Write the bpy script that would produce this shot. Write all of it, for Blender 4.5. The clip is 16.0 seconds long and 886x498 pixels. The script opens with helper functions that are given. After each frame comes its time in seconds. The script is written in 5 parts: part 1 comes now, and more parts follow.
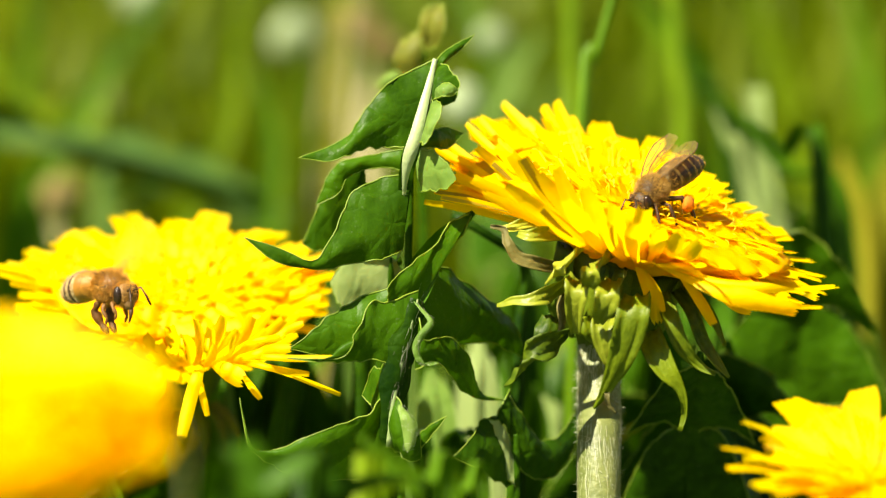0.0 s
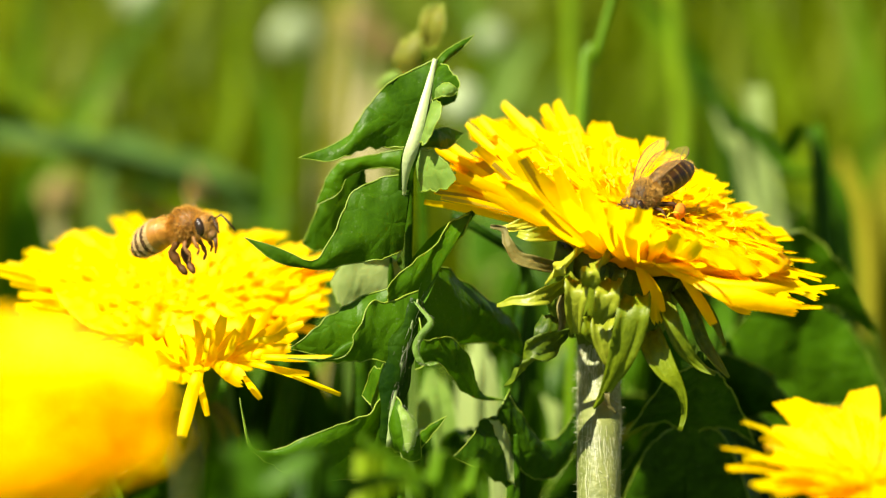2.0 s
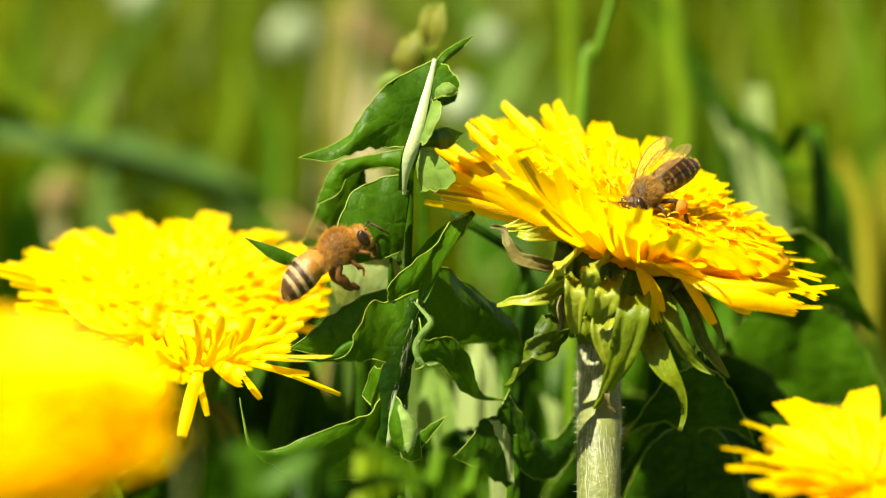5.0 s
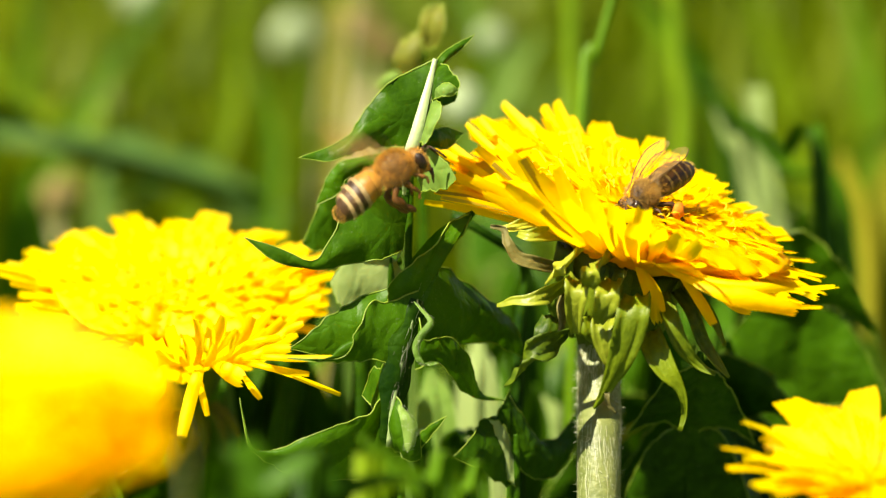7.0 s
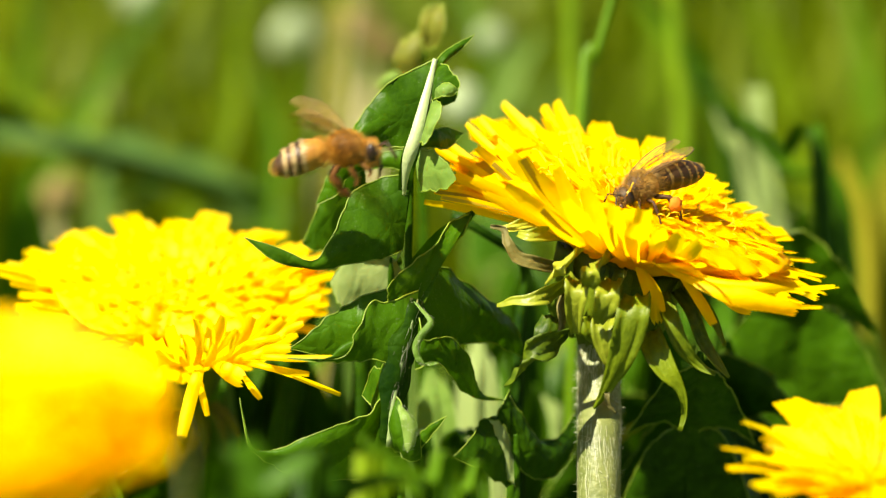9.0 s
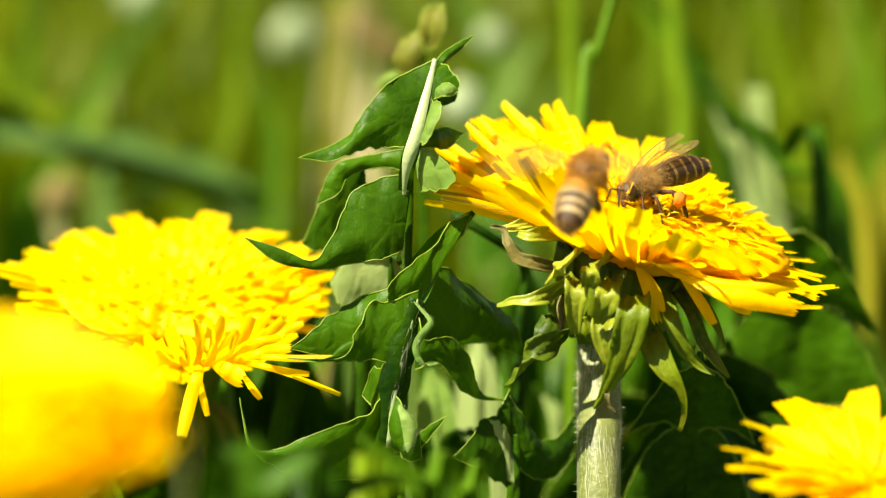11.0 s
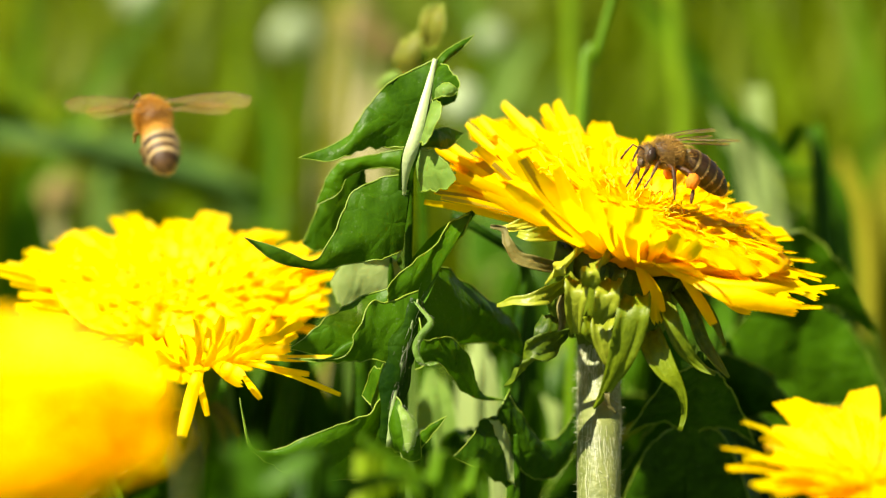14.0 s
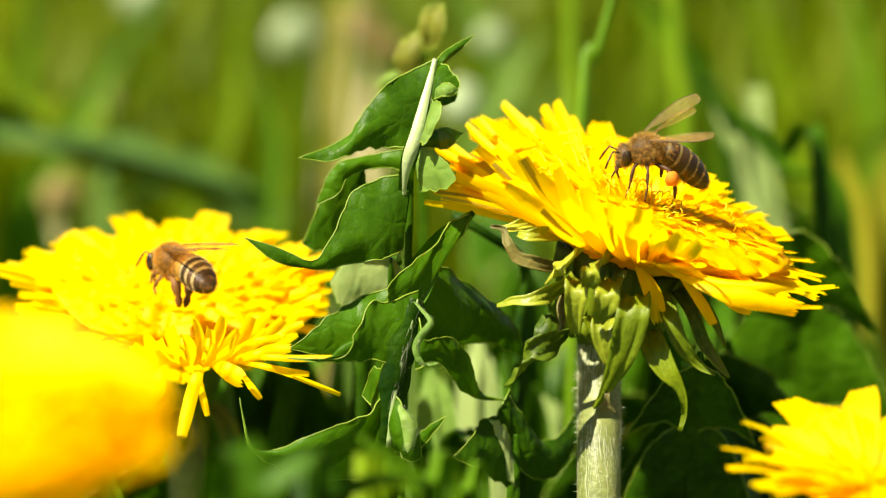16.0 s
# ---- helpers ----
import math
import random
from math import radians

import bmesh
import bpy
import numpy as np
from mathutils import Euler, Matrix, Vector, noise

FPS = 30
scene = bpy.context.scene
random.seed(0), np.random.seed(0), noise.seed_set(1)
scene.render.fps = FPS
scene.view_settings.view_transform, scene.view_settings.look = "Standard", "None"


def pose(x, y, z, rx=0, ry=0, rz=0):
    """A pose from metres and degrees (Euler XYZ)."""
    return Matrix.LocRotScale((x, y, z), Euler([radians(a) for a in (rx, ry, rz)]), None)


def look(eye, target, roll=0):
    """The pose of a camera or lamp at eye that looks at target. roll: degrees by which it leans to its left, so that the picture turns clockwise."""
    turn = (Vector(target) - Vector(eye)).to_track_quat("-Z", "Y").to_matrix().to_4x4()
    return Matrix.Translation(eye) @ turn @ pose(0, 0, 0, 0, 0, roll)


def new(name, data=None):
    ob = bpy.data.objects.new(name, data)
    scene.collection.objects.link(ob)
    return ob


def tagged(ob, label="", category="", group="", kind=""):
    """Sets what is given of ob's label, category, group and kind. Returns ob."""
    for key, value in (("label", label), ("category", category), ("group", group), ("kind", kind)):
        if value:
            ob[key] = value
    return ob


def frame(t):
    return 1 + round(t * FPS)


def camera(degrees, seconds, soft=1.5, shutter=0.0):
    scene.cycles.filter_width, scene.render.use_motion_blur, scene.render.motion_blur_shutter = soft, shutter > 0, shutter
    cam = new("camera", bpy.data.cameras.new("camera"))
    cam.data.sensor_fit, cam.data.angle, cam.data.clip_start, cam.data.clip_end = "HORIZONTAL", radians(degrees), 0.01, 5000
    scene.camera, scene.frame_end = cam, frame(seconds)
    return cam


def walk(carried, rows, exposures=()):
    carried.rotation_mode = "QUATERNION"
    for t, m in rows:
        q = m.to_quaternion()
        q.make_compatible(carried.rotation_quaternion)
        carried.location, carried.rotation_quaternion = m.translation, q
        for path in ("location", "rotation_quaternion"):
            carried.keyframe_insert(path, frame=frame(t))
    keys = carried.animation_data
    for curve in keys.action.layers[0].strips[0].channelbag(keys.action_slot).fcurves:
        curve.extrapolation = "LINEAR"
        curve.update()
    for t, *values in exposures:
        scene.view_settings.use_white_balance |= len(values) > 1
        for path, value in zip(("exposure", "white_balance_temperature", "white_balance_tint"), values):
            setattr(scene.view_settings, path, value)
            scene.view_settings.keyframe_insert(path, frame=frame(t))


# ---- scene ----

# ---- camera: a tripod shot, close up; lengths below are in millimetres unless they say otherwise ----
MM = 0.001
PITCH = 10.0                 # the lens looks down by this
REACH = 400.0                # from the lens to the plane in focus
# the plant frame: x to the right, y away along the line of sight, z across it; its origin is 100 mm over the ground
PLANT = pose(0, 0, 0.1, -PITCH, 0, 0)


def at(x, y, z):
    """A place of the plant frame in world metres."""
    return PLANT @ Vector((x * MM, y * MM, z * MM))


def soil(x, y):
    """The point of the ground under x, y, in the plant frame."""
    k = radians(PITCH)
    return Vector((x, y, (y * math.sin(k) - 100.0) / math.cos(k)))


cam = camera(14.25, 16.0, soft=1.25, shutter=0.5)
cam.data.dof.use_dof = True
cam.data.dof.focus_distance = REACH * MM
cam.data.dof.aperture_fstop = 14.5
walk(cam, [(0.0, look(at(0, -REACH, 0), at(0, 0, 0))), (16.0, look(at(0, -REACH, 0), at(0, 0, 0)))],
     [(0.0, 1.50, 7300, 9), (16.0, 1.50, 7300, 9)])

# ---- daylight ----
SUN_EL, SUN_AZ = 53.0, 226.0     # azimuth clockwise from +y: the sun stands on the left, a little to the camera side
world = bpy.data.worlds.new("sky")
scene.world = world
world.use_nodes = True
wn = world.node_tree
sky = wn.nodes.new("ShaderNodeTexSky")
sky.sky_type, sky.sun_disc = "NISHITA", False
sky.sun_elevation, sky.sun_rotation = radians(SUN_EL), radians(SUN_AZ)
wn.links.new(sky.outputs[0], wn.nodes["Background"].inputs[0])
wn.nodes["Background"].inputs[1].default_value = 0.040
lamp = bpy.data.lights.new("sun", "SUN")
lamp.energy, lamp.angle, lamp.color = 5.0, radians(0.53), (1.0, 0.94, 0.82)
sun = new("sun", lamp)
ce, se = math.cos(radians(SUN_EL)), math.sin(radians(SUN_EL))
sun.matrix_world = look((math.sin(radians(SUN_AZ)) * ce * 5, math.cos(radians(SUN_AZ)) * ce * 5, se * 5), (0, 0, 0))


# ---- materials ----
def material(name):
    m = bpy.data.materials.new(name)
    m.use_nodes = True
    return m, m.node_tree.nodes, m.node_tree.links, m.node_tree.nodes["Principled BSDF"]


def ramp_node(nodes, stops):
    r = nodes.new("ShaderNodeValToRGB")
    el = r.color_ramp.elements
    while len(el) < len(stops):
        el.new(0.5)
    for e, (p, c) in zip(el, stops):
        e.position, e.color = p, (*c, 1)
    return r


def organic(name, lo, hi, scale, rough=0.5, glow=0.0, glow_tint=(1, 1, 1), bump=0.2, vary="object", stain=None, spec=0.5, cells=0, speck=0.0):
    """A living surface: two scales of colour, a shift from piece to piece, fine relief, light through it (glow)."""
    m, nodes, links, p = material(name)
    tc = nodes.new("ShaderNodeTexCoord")
    n1 = nodes.new("ShaderNodeTexNoise")
    n1.inputs["Scale"].default_value, n1.inputs["Detail"].default_value = scale, 5
    n2 = nodes.new("ShaderNodeTexNoise")
    n2.inputs["Scale"].default_value, n2.inputs["Detail"].default_value = scale * 7, 3
    links.new(tc.outputs["Object"], n1.inputs["Vector"])
    links.new(tc.outputs["Object"], n2.inputs["Vector"])
    mixn = nodes.new("ShaderNodeMath")
    mixn.operation = "MULTIPLY_ADD"
    links.new(n2.outputs[0], mixn.inputs[0])
    mixn.inputs[1].default_value = 0.45
    if vary == "object":
        src = nodes.new("ShaderNodeObjectInfo").outputs["Random"]
    else:
        src = nodes.new("ShaderNodeNewGeometry").outputs["Random Per Island"]
    shift = nodes.new("ShaderNodeMath")
    shift.operation = "MULTIPLY_ADD"
    shift.inputs[1].default_value = 0.5
    shift.inputs[2].default_value = -0.45
    links.new(src, shift.inputs[0])
    add = nodes.new("ShaderNodeMath")
    add.operation = "ADD"
    links.new(n1.outputs[0], add.inputs[0])
    links.new(shift.outputs[0], add.inputs[1])
    links.new(add.outputs[0], mixn.inputs[2])
    r = ramp_node(nodes, [(0.15, lo), (0.85, hi)] if stain is None else [(0.08, stain), (0.2, lo), (0.85, hi)])
    links.new(mixn.outputs[0], r.inputs[0])
    if speck:
        ns = nodes.new("ShaderNodeTexNoise")
        ns.inputs["Scale"].default_value, ns.inputs["Detail"].default_value = 3200, 3
        links.new(tc.outputs["Object"], ns.inputs["Vector"])
        nl = nodes.new("ShaderNodeMath")
        nl.operation = "MULTIPLY_ADD"
        nl.inputs[1].default_value = 0.35
        links.new(n1.outputs[0], nl.inputs[0])
        links.new(ns.outputs[0], nl.inputs[2])
        rs = ramp_node(nodes, [(0.83, (0, 0, 0)), (0.93, (speck, speck, speck))])
        links.new(nl.outputs[0], rs.inputs[0])
        ms = nodes.new("ShaderNodeMix")
        ms.data_type = "RGBA"
        links.new(rs.outputs[0], ms.inputs[0])
        links.new(r.outputs[0], ms.inputs[6])
        ms.inputs[7].default_value = (0.42, 0.47, 0.30, 1)
        links.new(ms.outputs[2], p.inputs["Base Color"])
    else:
        links.new(r.outputs[0], p.inputs["Base Color"])
    p.inputs["Roughness"].default_value = rough
    p.inputs["Specular IOR Level"].default_value = spec
    b = nodes.new("ShaderNodeBump")
    b.inputs["Strength"].default_value, b.inputs["Distance"].default_value = bump, 0.0003
    if cells:
        # the net of veins: raised cells with sunken lines between
        vo = nodes.new("ShaderNodeTexVoronoi")
        vo.feature = "DISTANCE_TO_EDGE"
        vo.inputs["Scale"].default_value = cells
        wob = nodes.new("ShaderNodeVectorMath")
        wob.operation = "MULTIPLY_ADD"
        wob.inputs[1].default_value = (0.004, 0.004, 0.004)
        links.new(n1.outputs[1], wob.inputs[0])
        links.new(tc.outputs["Object"], wob.inputs[2])
        links.new(wob.outputs[0], vo.inputs["Vector"])
        cap = nodes.new("ShaderNodeMath")
        cap.operation = "MINIMUM"
        cap.inputs[1].default_value = 0.16
        links.new(vo.outputs["Distance"], cap.inputs[0])
        sm = nodes.new("ShaderNodeMath")
        sm.operation = "MULTIPLY_ADD"
        sm.inputs[1].default_value = 4.0
        links.new(cap.outputs[0], sm.inputs[0])
        links.new(n2.outputs[0], sm.inputs[2])
        links.new(sm.outputs[0], b.inputs["Height"])
    else:
        links.new(n2.outputs[0], b.inputs["Height"])
    links.new(b.outputs[0], p.inputs["Normal"])
    if glow:
        t = nodes.new("ShaderNodeBsdfTranslucent")
        tint = nodes.new("ShaderNodeMix")
        tint.data_type, tint.blend_type = "RGBA", "MULTIPLY"
        tint.inputs[0].default_value = 1.0
        links.new(r.outputs[0], tint.inputs[6])
        tint.inputs[7].default_value = (*glow_tint, 1)
        links.new(tint.outputs[2], t.inputs[0])
        mx = nodes.new("ShaderNodeMixShader")
        mx.inputs[0].default_value = glow
        links.new(p.outputs[0], mx.inputs[1])
        links.new(t.outputs[0], mx.inputs[2])
        links.new(mx.outputs[0], nodes["Material Output"].inputs[0])
    return m


PETAL = organic("petal yellow", (0.95, 0.61, 0.002), (0.98, 0.76, 0.004), 160, 0.55, 0.6, (1.05, 1.04, 0.8), 0.25, spec=0.25)
FILL = organic("petal yellow, joined", (0.95, 0.61, 0.002), (0.98, 0.76, 0.004), 160, 0.55, 0.6, (1.05, 1.04, 0.8), 0.25, vary="island", spec=0.25)
STRIPE = organic("floret underside stripe", (0.34, 0.22, 0.012), (0.60, 0.42, 0.02), 260, 0.6, 0.35, (1, 0.95, 0.7), 0.2)
CORE = organic("floret core", (0.86, 0.52, 0.003), (0.94, 0.72, 0.006), 260, 0.6, 0.25, (1, 0.9, 0.7), 0.3)
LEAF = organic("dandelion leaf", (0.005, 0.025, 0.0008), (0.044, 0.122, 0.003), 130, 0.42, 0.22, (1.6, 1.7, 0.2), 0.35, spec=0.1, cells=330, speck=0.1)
LEAF_PALE = organic("leaf underside", (0.09, 0.19, 0.022), (0.19, 0.31, 0.06), 130, 0.6, 0.35, (1.2, 1.2, 0.5), 0.4, cells=330, spec=0.2, speck=0.7)
LEAF_YOUNG = organic("young leaf", (0.07, 0.085, 0.008), (0.23, 0.245, 0.030), 150, 0.55, 0.3, (1.1, 1.05, 0.5), 0.4, spec=0.2)
MARGIN = organic("leaf margin", (0.12, 0.22, 0.010), (0.30, 0.40, 0.04), 150, 0.45, 0.25, (1.2, 1.2, 0.6), 0.1)
RIB = organic("pale midrib", (0.19, 0.29, 0.09), (0.42, 0.51, 0.25), 220, 0.45, 0.2, (1, 1, 0.8), 0.3)
BRACT = organic("bract green", (0.030, 0.070, 0.002), (0.17, 0.235, 0.006), 210, 0.5, 0.3, (1.3, 1.25, 0.3), 0.4, spec=0.3)
BRACT_PALE = organic("pale bract base", (0.17, 0.23, 0.010), (0.42, 0.45, 0.040), 210, 0.42, 0.35, (1.2, 1.15, 0.4), 0.4)
BRACT_DRY = organic("bract withered tip", (0.03, 0.032, 0.004), (0.13, 0.115, 0.02), 260, 0.7, 0.15, (1.1, 1, 0.7), 0.5)
STEM = organic("hairy stem", (0.10, 0.13, 0.03), (0.28, 0.31, 0.10), 180, 0.5, 0.12, (1, 1, 0.7), 0.5)
FUZZ = organic("stem down", (0.40, 0.43, 0.28), (0.66, 0.68, 0.50), 400, 0.6, 0.4, (1, 1, 1), 0.0, vary="island")
GRASS = organic("meadow grass", (0.044, 0.094, 0.001), (0.162, 0.212, 0.003), 6, 0.5, 0.42, (1.4, 1.35, 0.3), 0.1, vary="island", spec=0.2)
BLADE = organic("green blade", (0.055, 0.150, 0.003), (0.13, 0.26, 0.008), 60, 0.45, 0.35, (1.3, 1.4, 0.4), 0.2, spec=0.25)
# a brighter copy of the leaf colours: the sunlight is put into the colour
LEAF_LIT = organic("pale leaf, sunlight in its colour", (0.20, 0.30, 0.08), (0.38, 0.48, 0.18), 90, 0.6, 0.35, (1.1, 1.1, 0.6), 0.3, spec=0.2)
YELLOWING = organic("yellowing blade", (0.15, 0.17, 0.008), (0.34, 0.32, 0.025), 60, 0.5, 0.4, (1.2, 1.15, 0.4), 0.2, spec=0.2)
TEAL = organic("blue-green blade", (0.045, 0.115, 0.018), (0.115, 0.21, 0.045), 60, 0.5, 0.35, (1.1, 1.2, 0.7), 0.2, spec=0.2)
FADED = organic("faded blossom", (0.14, 0.10, 0.02), (0.30, 0.23, 0.07), 120, 0.7, 0.25, (1, 0.95, 0.7), 0.4)
# pale colour of the balls that imitate blurred highlights
GLINT = organic("pale glint", (0.20, 0.28, 0.14), (0.34, 0.42, 0.24), 90, 0.8, 0.35, (1, 1, 0.9), 0.3, spec=0.1)
# lighter copy of the green blade, with sunlight put into the colour
GRASS_B = organic("blade, sunlight in its colour", (0.11, 0.22, 0.004), (0.24, 0.36, 0.012), 60, 0.5, 0.4, (1.3, 1.3, 0.4), 0.2, spec=0.2)
STRAW = organic("dry straw", (0.34, 0.29, 0.12), (0.56, 0.51, 0.29), 70, 0.7, 0.25, (1, 0.95, 0.8), 0.4)
GROUND = organic("meadow ground", (0.028, 0.048, 0.008), (0.08, 0.13, 0.014), 22, 0.85, 0.0, bump=0.6, stain=(0.05, 0.04, 0.02))


# ---- building helpers: a shape is (vertices in mm, faces) ----
def part(name, shape, mat, parent=None, label="", smooth=True):
    """Links a shape as one mesh object under a thing or part."""
    verts, faces = shape
    me = bpy.data.meshes.new(name)
    me.from_pydata([tuple(c * MM for c in v) for v in verts], [], faces)
    me.materials.append(mat)
    if smooth:
        me.polygons.foreach_set("use_smooth", [True] * len(me.polygons))
    me.update()
    ob = new(name, me)
    if parent:
        ob.parent = parent
    if label:
        ob["label"] = label
    return ob


def merge(*shapes):
    verts, faces = [], []
    for v, f in shapes:
        k = len(verts)
        verts += v
        faces += [tuple(i + k for i in q) for q in f]
    return verts, faces


def moved(shape, m):
    return [m @ Vector(v) for v in shape[0]], shape[1]


def spline(points, n):
    """n + 1 places along a smooth line through the points, at even steps of its knots."""
    p = [Vector(q) for q in points]
    if len(p) == 2:
        return [p[0].lerp(p[1], i / n) for i in range(n + 1)]
    p = [2 * p[0] - p[1]] + p + [2 * p[-1] - p[-2]]
    out = []
    for i in range(n + 1):
        s = i / n * (len(p) - 3)
        k = min(int(s), len(p) - 4)
        s -= k
        a, b, c, d = p[k:k + 4]
        out.append(0.5 * (2 * b + (c - a) * s + (2 * a - 5 * b + 4 * c - d) * s * s + (3 * b - a - 3 * c + d) * s ** 3))
    return out


def tube(points, radii, sides=8):
    """A round rod along the points; radii one number or one a point."""
    n = len(points)
    p = [Vector(q) for q in points]
    if not hasattr(radii, "__len__"):
        radii = [radii] * n
    verts, faces = [], []
    ref = None
    for i in range(n):
        d = (p[min(i + 1, n - 1)] - p[max(i - 1, 0)]).normalized()
        if ref is None:
            ref = d.orthogonal().normalized()
        ref = (ref - d * ref.dot(d)).normalized()
        o = d.cross(ref)
        for k in range(sides):
            a = 2 * math.pi * k / sides
            verts.append(p[i] + (ref * math.cos(a) + o * math.sin(a)) * radii[i])
    for i in range(n - 1):
        for k in range(sides):
            a, b = i * sides + k, i * sides + (k + 1) % sides
            faces.append((a, b, b + sides, a + sides))
    faces.append(tuple(range(sides))[::-1])
    faces.append(tuple((n - 1) * sides + k for k in range(sides)))
    return verts, faces


def ribbon(points, widths, side, cup=0.0, cols=4):
    """A leaf-like strip along the points; side: the way across it; cup: how far its edges rise, as a share of the width."""
    n = len(points)
    p = [Vector(q) for q in points]
    side = Vector(side).normalized()
    verts, faces = [], []
    for i in range(n):
        d = (p[min(i + 1, n - 1)] - p[max(i - 1, 0)]).normalized()
        s = (side - d * side.dot(d)).normalized()
        up = s.cross(d)
        for k in range(cols + 1):
            c = k / cols * 2 - 1
            verts.append(p[i] + s * (c * widths[i] / 2) + up * (cup * widths[i] * (c * c - 0.5)))
    for i in range(n - 1):
        for k in range(cols):
            a = i * (cols + 1) + k
            faces.append((a, a + 1, a + cols + 2, a + cols + 1))
    return verts, faces


def ball(centre, radii, seg=14, rings=9, lump=0.0, seed=0):
    verts, faces = [], []
    c = Vector(centre)
    for i in range(rings + 1):
        th = math.pi * i / rings
        for k in range(seg):
            ph = 2 * math.pi * k / seg
            d = Vector((math.cos(th), math.sin(th) * math.cos(ph), math.sin(th) * math.sin(ph)))
            g = 1 + lump * noise.noise(d * 2.3 + Vector((seed, 0, 0)))
            verts.append(c + Vector((d.x * radii[0], d.y * radii[1], d.z * radii[2])) * g)
    for i in range(rings):
        for k in range(seg):
            a, b = i * seg + k, i * seg + (k + 1) % seg
            faces.append((a, b, b + seg, a + seg))
    return verts, faces


def thing(name, root, label, category, group=""):
    """An empty at root (plant frame) that carries the parts of one thing; their axes are those of the plant frame."""
    ob = new(name)
    ob.empty_display_size = 0.01
    ob.matrix_world = PLANT @ Matrix.Translation(Vector(root) * MM)
    return tagged(ob, label, category, group)


# ---- ground, to the horizon ----
def build_ground():
    verts, faces = [], []
    rings = [0, 60, 120, 200, 300, 420, 560, 740, 1000, 1400, 2000, 3200, 6000, 14000, 40000, 150000, 600000]
    seg = 64
    for i, r in enumerate(rings):
        for k in range(seg):
            a = 2 * math.pi * k / seg
            x, y = r * math.cos(a), r * math.sin(a)
            z = 3.0 * noise.noise(Vector((x * 0.012, y * 0.012, 0))) if r < 3000 else 0.0
            verts.append((x, y, z - 2.0))
    for i in range(len(rings) - 1):
        for k in range(seg):
            a, b = i * seg + k, i * seg + (k + 1) % seg
            faces.append((a, b, b + seg, a + seg))
    g = part("ground", (verts, faces), GROUND)
    tagged(g, "mossy green meadow ground between the plants", "ground", kind="structure")


build_ground()


# ---- dandelions ----
def floret_shape(length, width, lift, droop, seed, notch=0.55, curl=0.0):
    """One strap-like ray floret from the origin to a tip on +x, hollow above, with five teeth at the squared tip; curl: how far it arches outward."""
    rnd = random.Random(seed)
    rows = 6
    verts, faces = [], []
    sway = rnd.uniform(-0.06, 0.06)
    for i in range(rows + 1):
        s = i / rows
        w = width * (0.28 + 0.72 * min(1, s / 0.55) ** 0.8) * (1 - 0.28 * max(0, s - 0.8) / 0.2)
        x = length * s
        z = lift * length * s * s - droop * length * s ** 4
        for k in range(5):
            c = k / 2 - 1
            verts.append((x, c * w / 2 + sway * length * s * s, z + (c * c - 0.4) * w * 0.22 * (1 - 0.5 * s) + rnd.uniform(-0.03, 0.03)))
    for i in range(rows):
        for k in range(4):
            a = i * 5 + k
            faces.append((a, a + 1, a + 6, a + 5))
    last = rows * 5
    for k in range(4):
        a, b = Vector(verts[last + k]), Vector(verts[last + k + 1])
        verts.append((a + b) / 2 + Vector((notch * width * 0.28 * rnd.uniform(0.6, 1.2), 0, 0)))
        faces.append((last + k, last + k + 1, len(verts) - 1))
    if curl:
        # arch it, and lay its tip on the axis again
        turned = Matrix.Rotation(-math.atan(curl), 3, "Y") * (1 / math.hypot(1, curl))
        verts = [turned @ Vector((x, y, z - curl * x * x / length)) for x, y, z in verts]
    return verts, faces


FLORETS = {}
LENGTHS = (5.0, 7.5, 10.0, 12.5, 15.5, 18.5)


def floret_mesh(kind, v, striped=True, curl=0.0):
    """Shared meshes: kind 0 (centre) to 5 (rim), v one of four looks."""
    if kind > 3 and not striped:
        v = 3
    if (kind, v, curl) not in FLORETS:
        length = LENGTHS[kind]
        width = (1.3, 1.6, 2.0, 2.4, 2.7, 2.9)[kind]
        lift = (-0.05, 0.0, 0.05, 0.06, 0.05, 0.03)[kind] + (v - 1.5) * 0.05
        shape = floret_shape(length, width, lift, 0.05 * v, kind * 10 + v, curl=curl)
        ob = part("ray_floret", shape, PETAL)
        if kind > 3 and v < 1:
            # the brownish stripe on the underside of the rim florets
            low = [(x, y * 0.62, z - 0.09) for x, y, z in shape[0][10:35]]
            me = part("ray_floret", merge(shape, (low, [(i * 5 + c, i * 5 + c + 1, i * 5 + c + 6, i * 5 + c + 5) for i in range(4) for c in (1, 2)])), PETAL)
            me.data.materials.append(STRIPE)
            for p in list(me.data.polygons)[len(shape[1]):]:
                p.material_index = 1
            bpy.data.objects.remove(ob)
            ob = me
        FLORETS[kind, v, curl] = ob.data
        bpy.data.objects.remove(ob)
    return FLORETS[kind, v, curl]


def around(table, a):
    """The rim's reach and height at angle a (radians), between the rows (degrees, reach, height) of the table, which goes once round."""
    d = math.degrees(a) % 360.0
    rows = table + [(table[0][0] + 360.0, *table[0][1:])]
    if d < rows[0][0]:
        d += 360.0
    for (d0, r0, h0), (d1, r1, h1) in zip(rows, rows[1:]):
        if d <= d1:
            k = (d - d0) / (d1 - d0)
            k = k * k * (3 - 2 * k)
            return r0 + (r1 - r0) * k, h0 + (h1 - h0) * k
    return rows[0][1:]


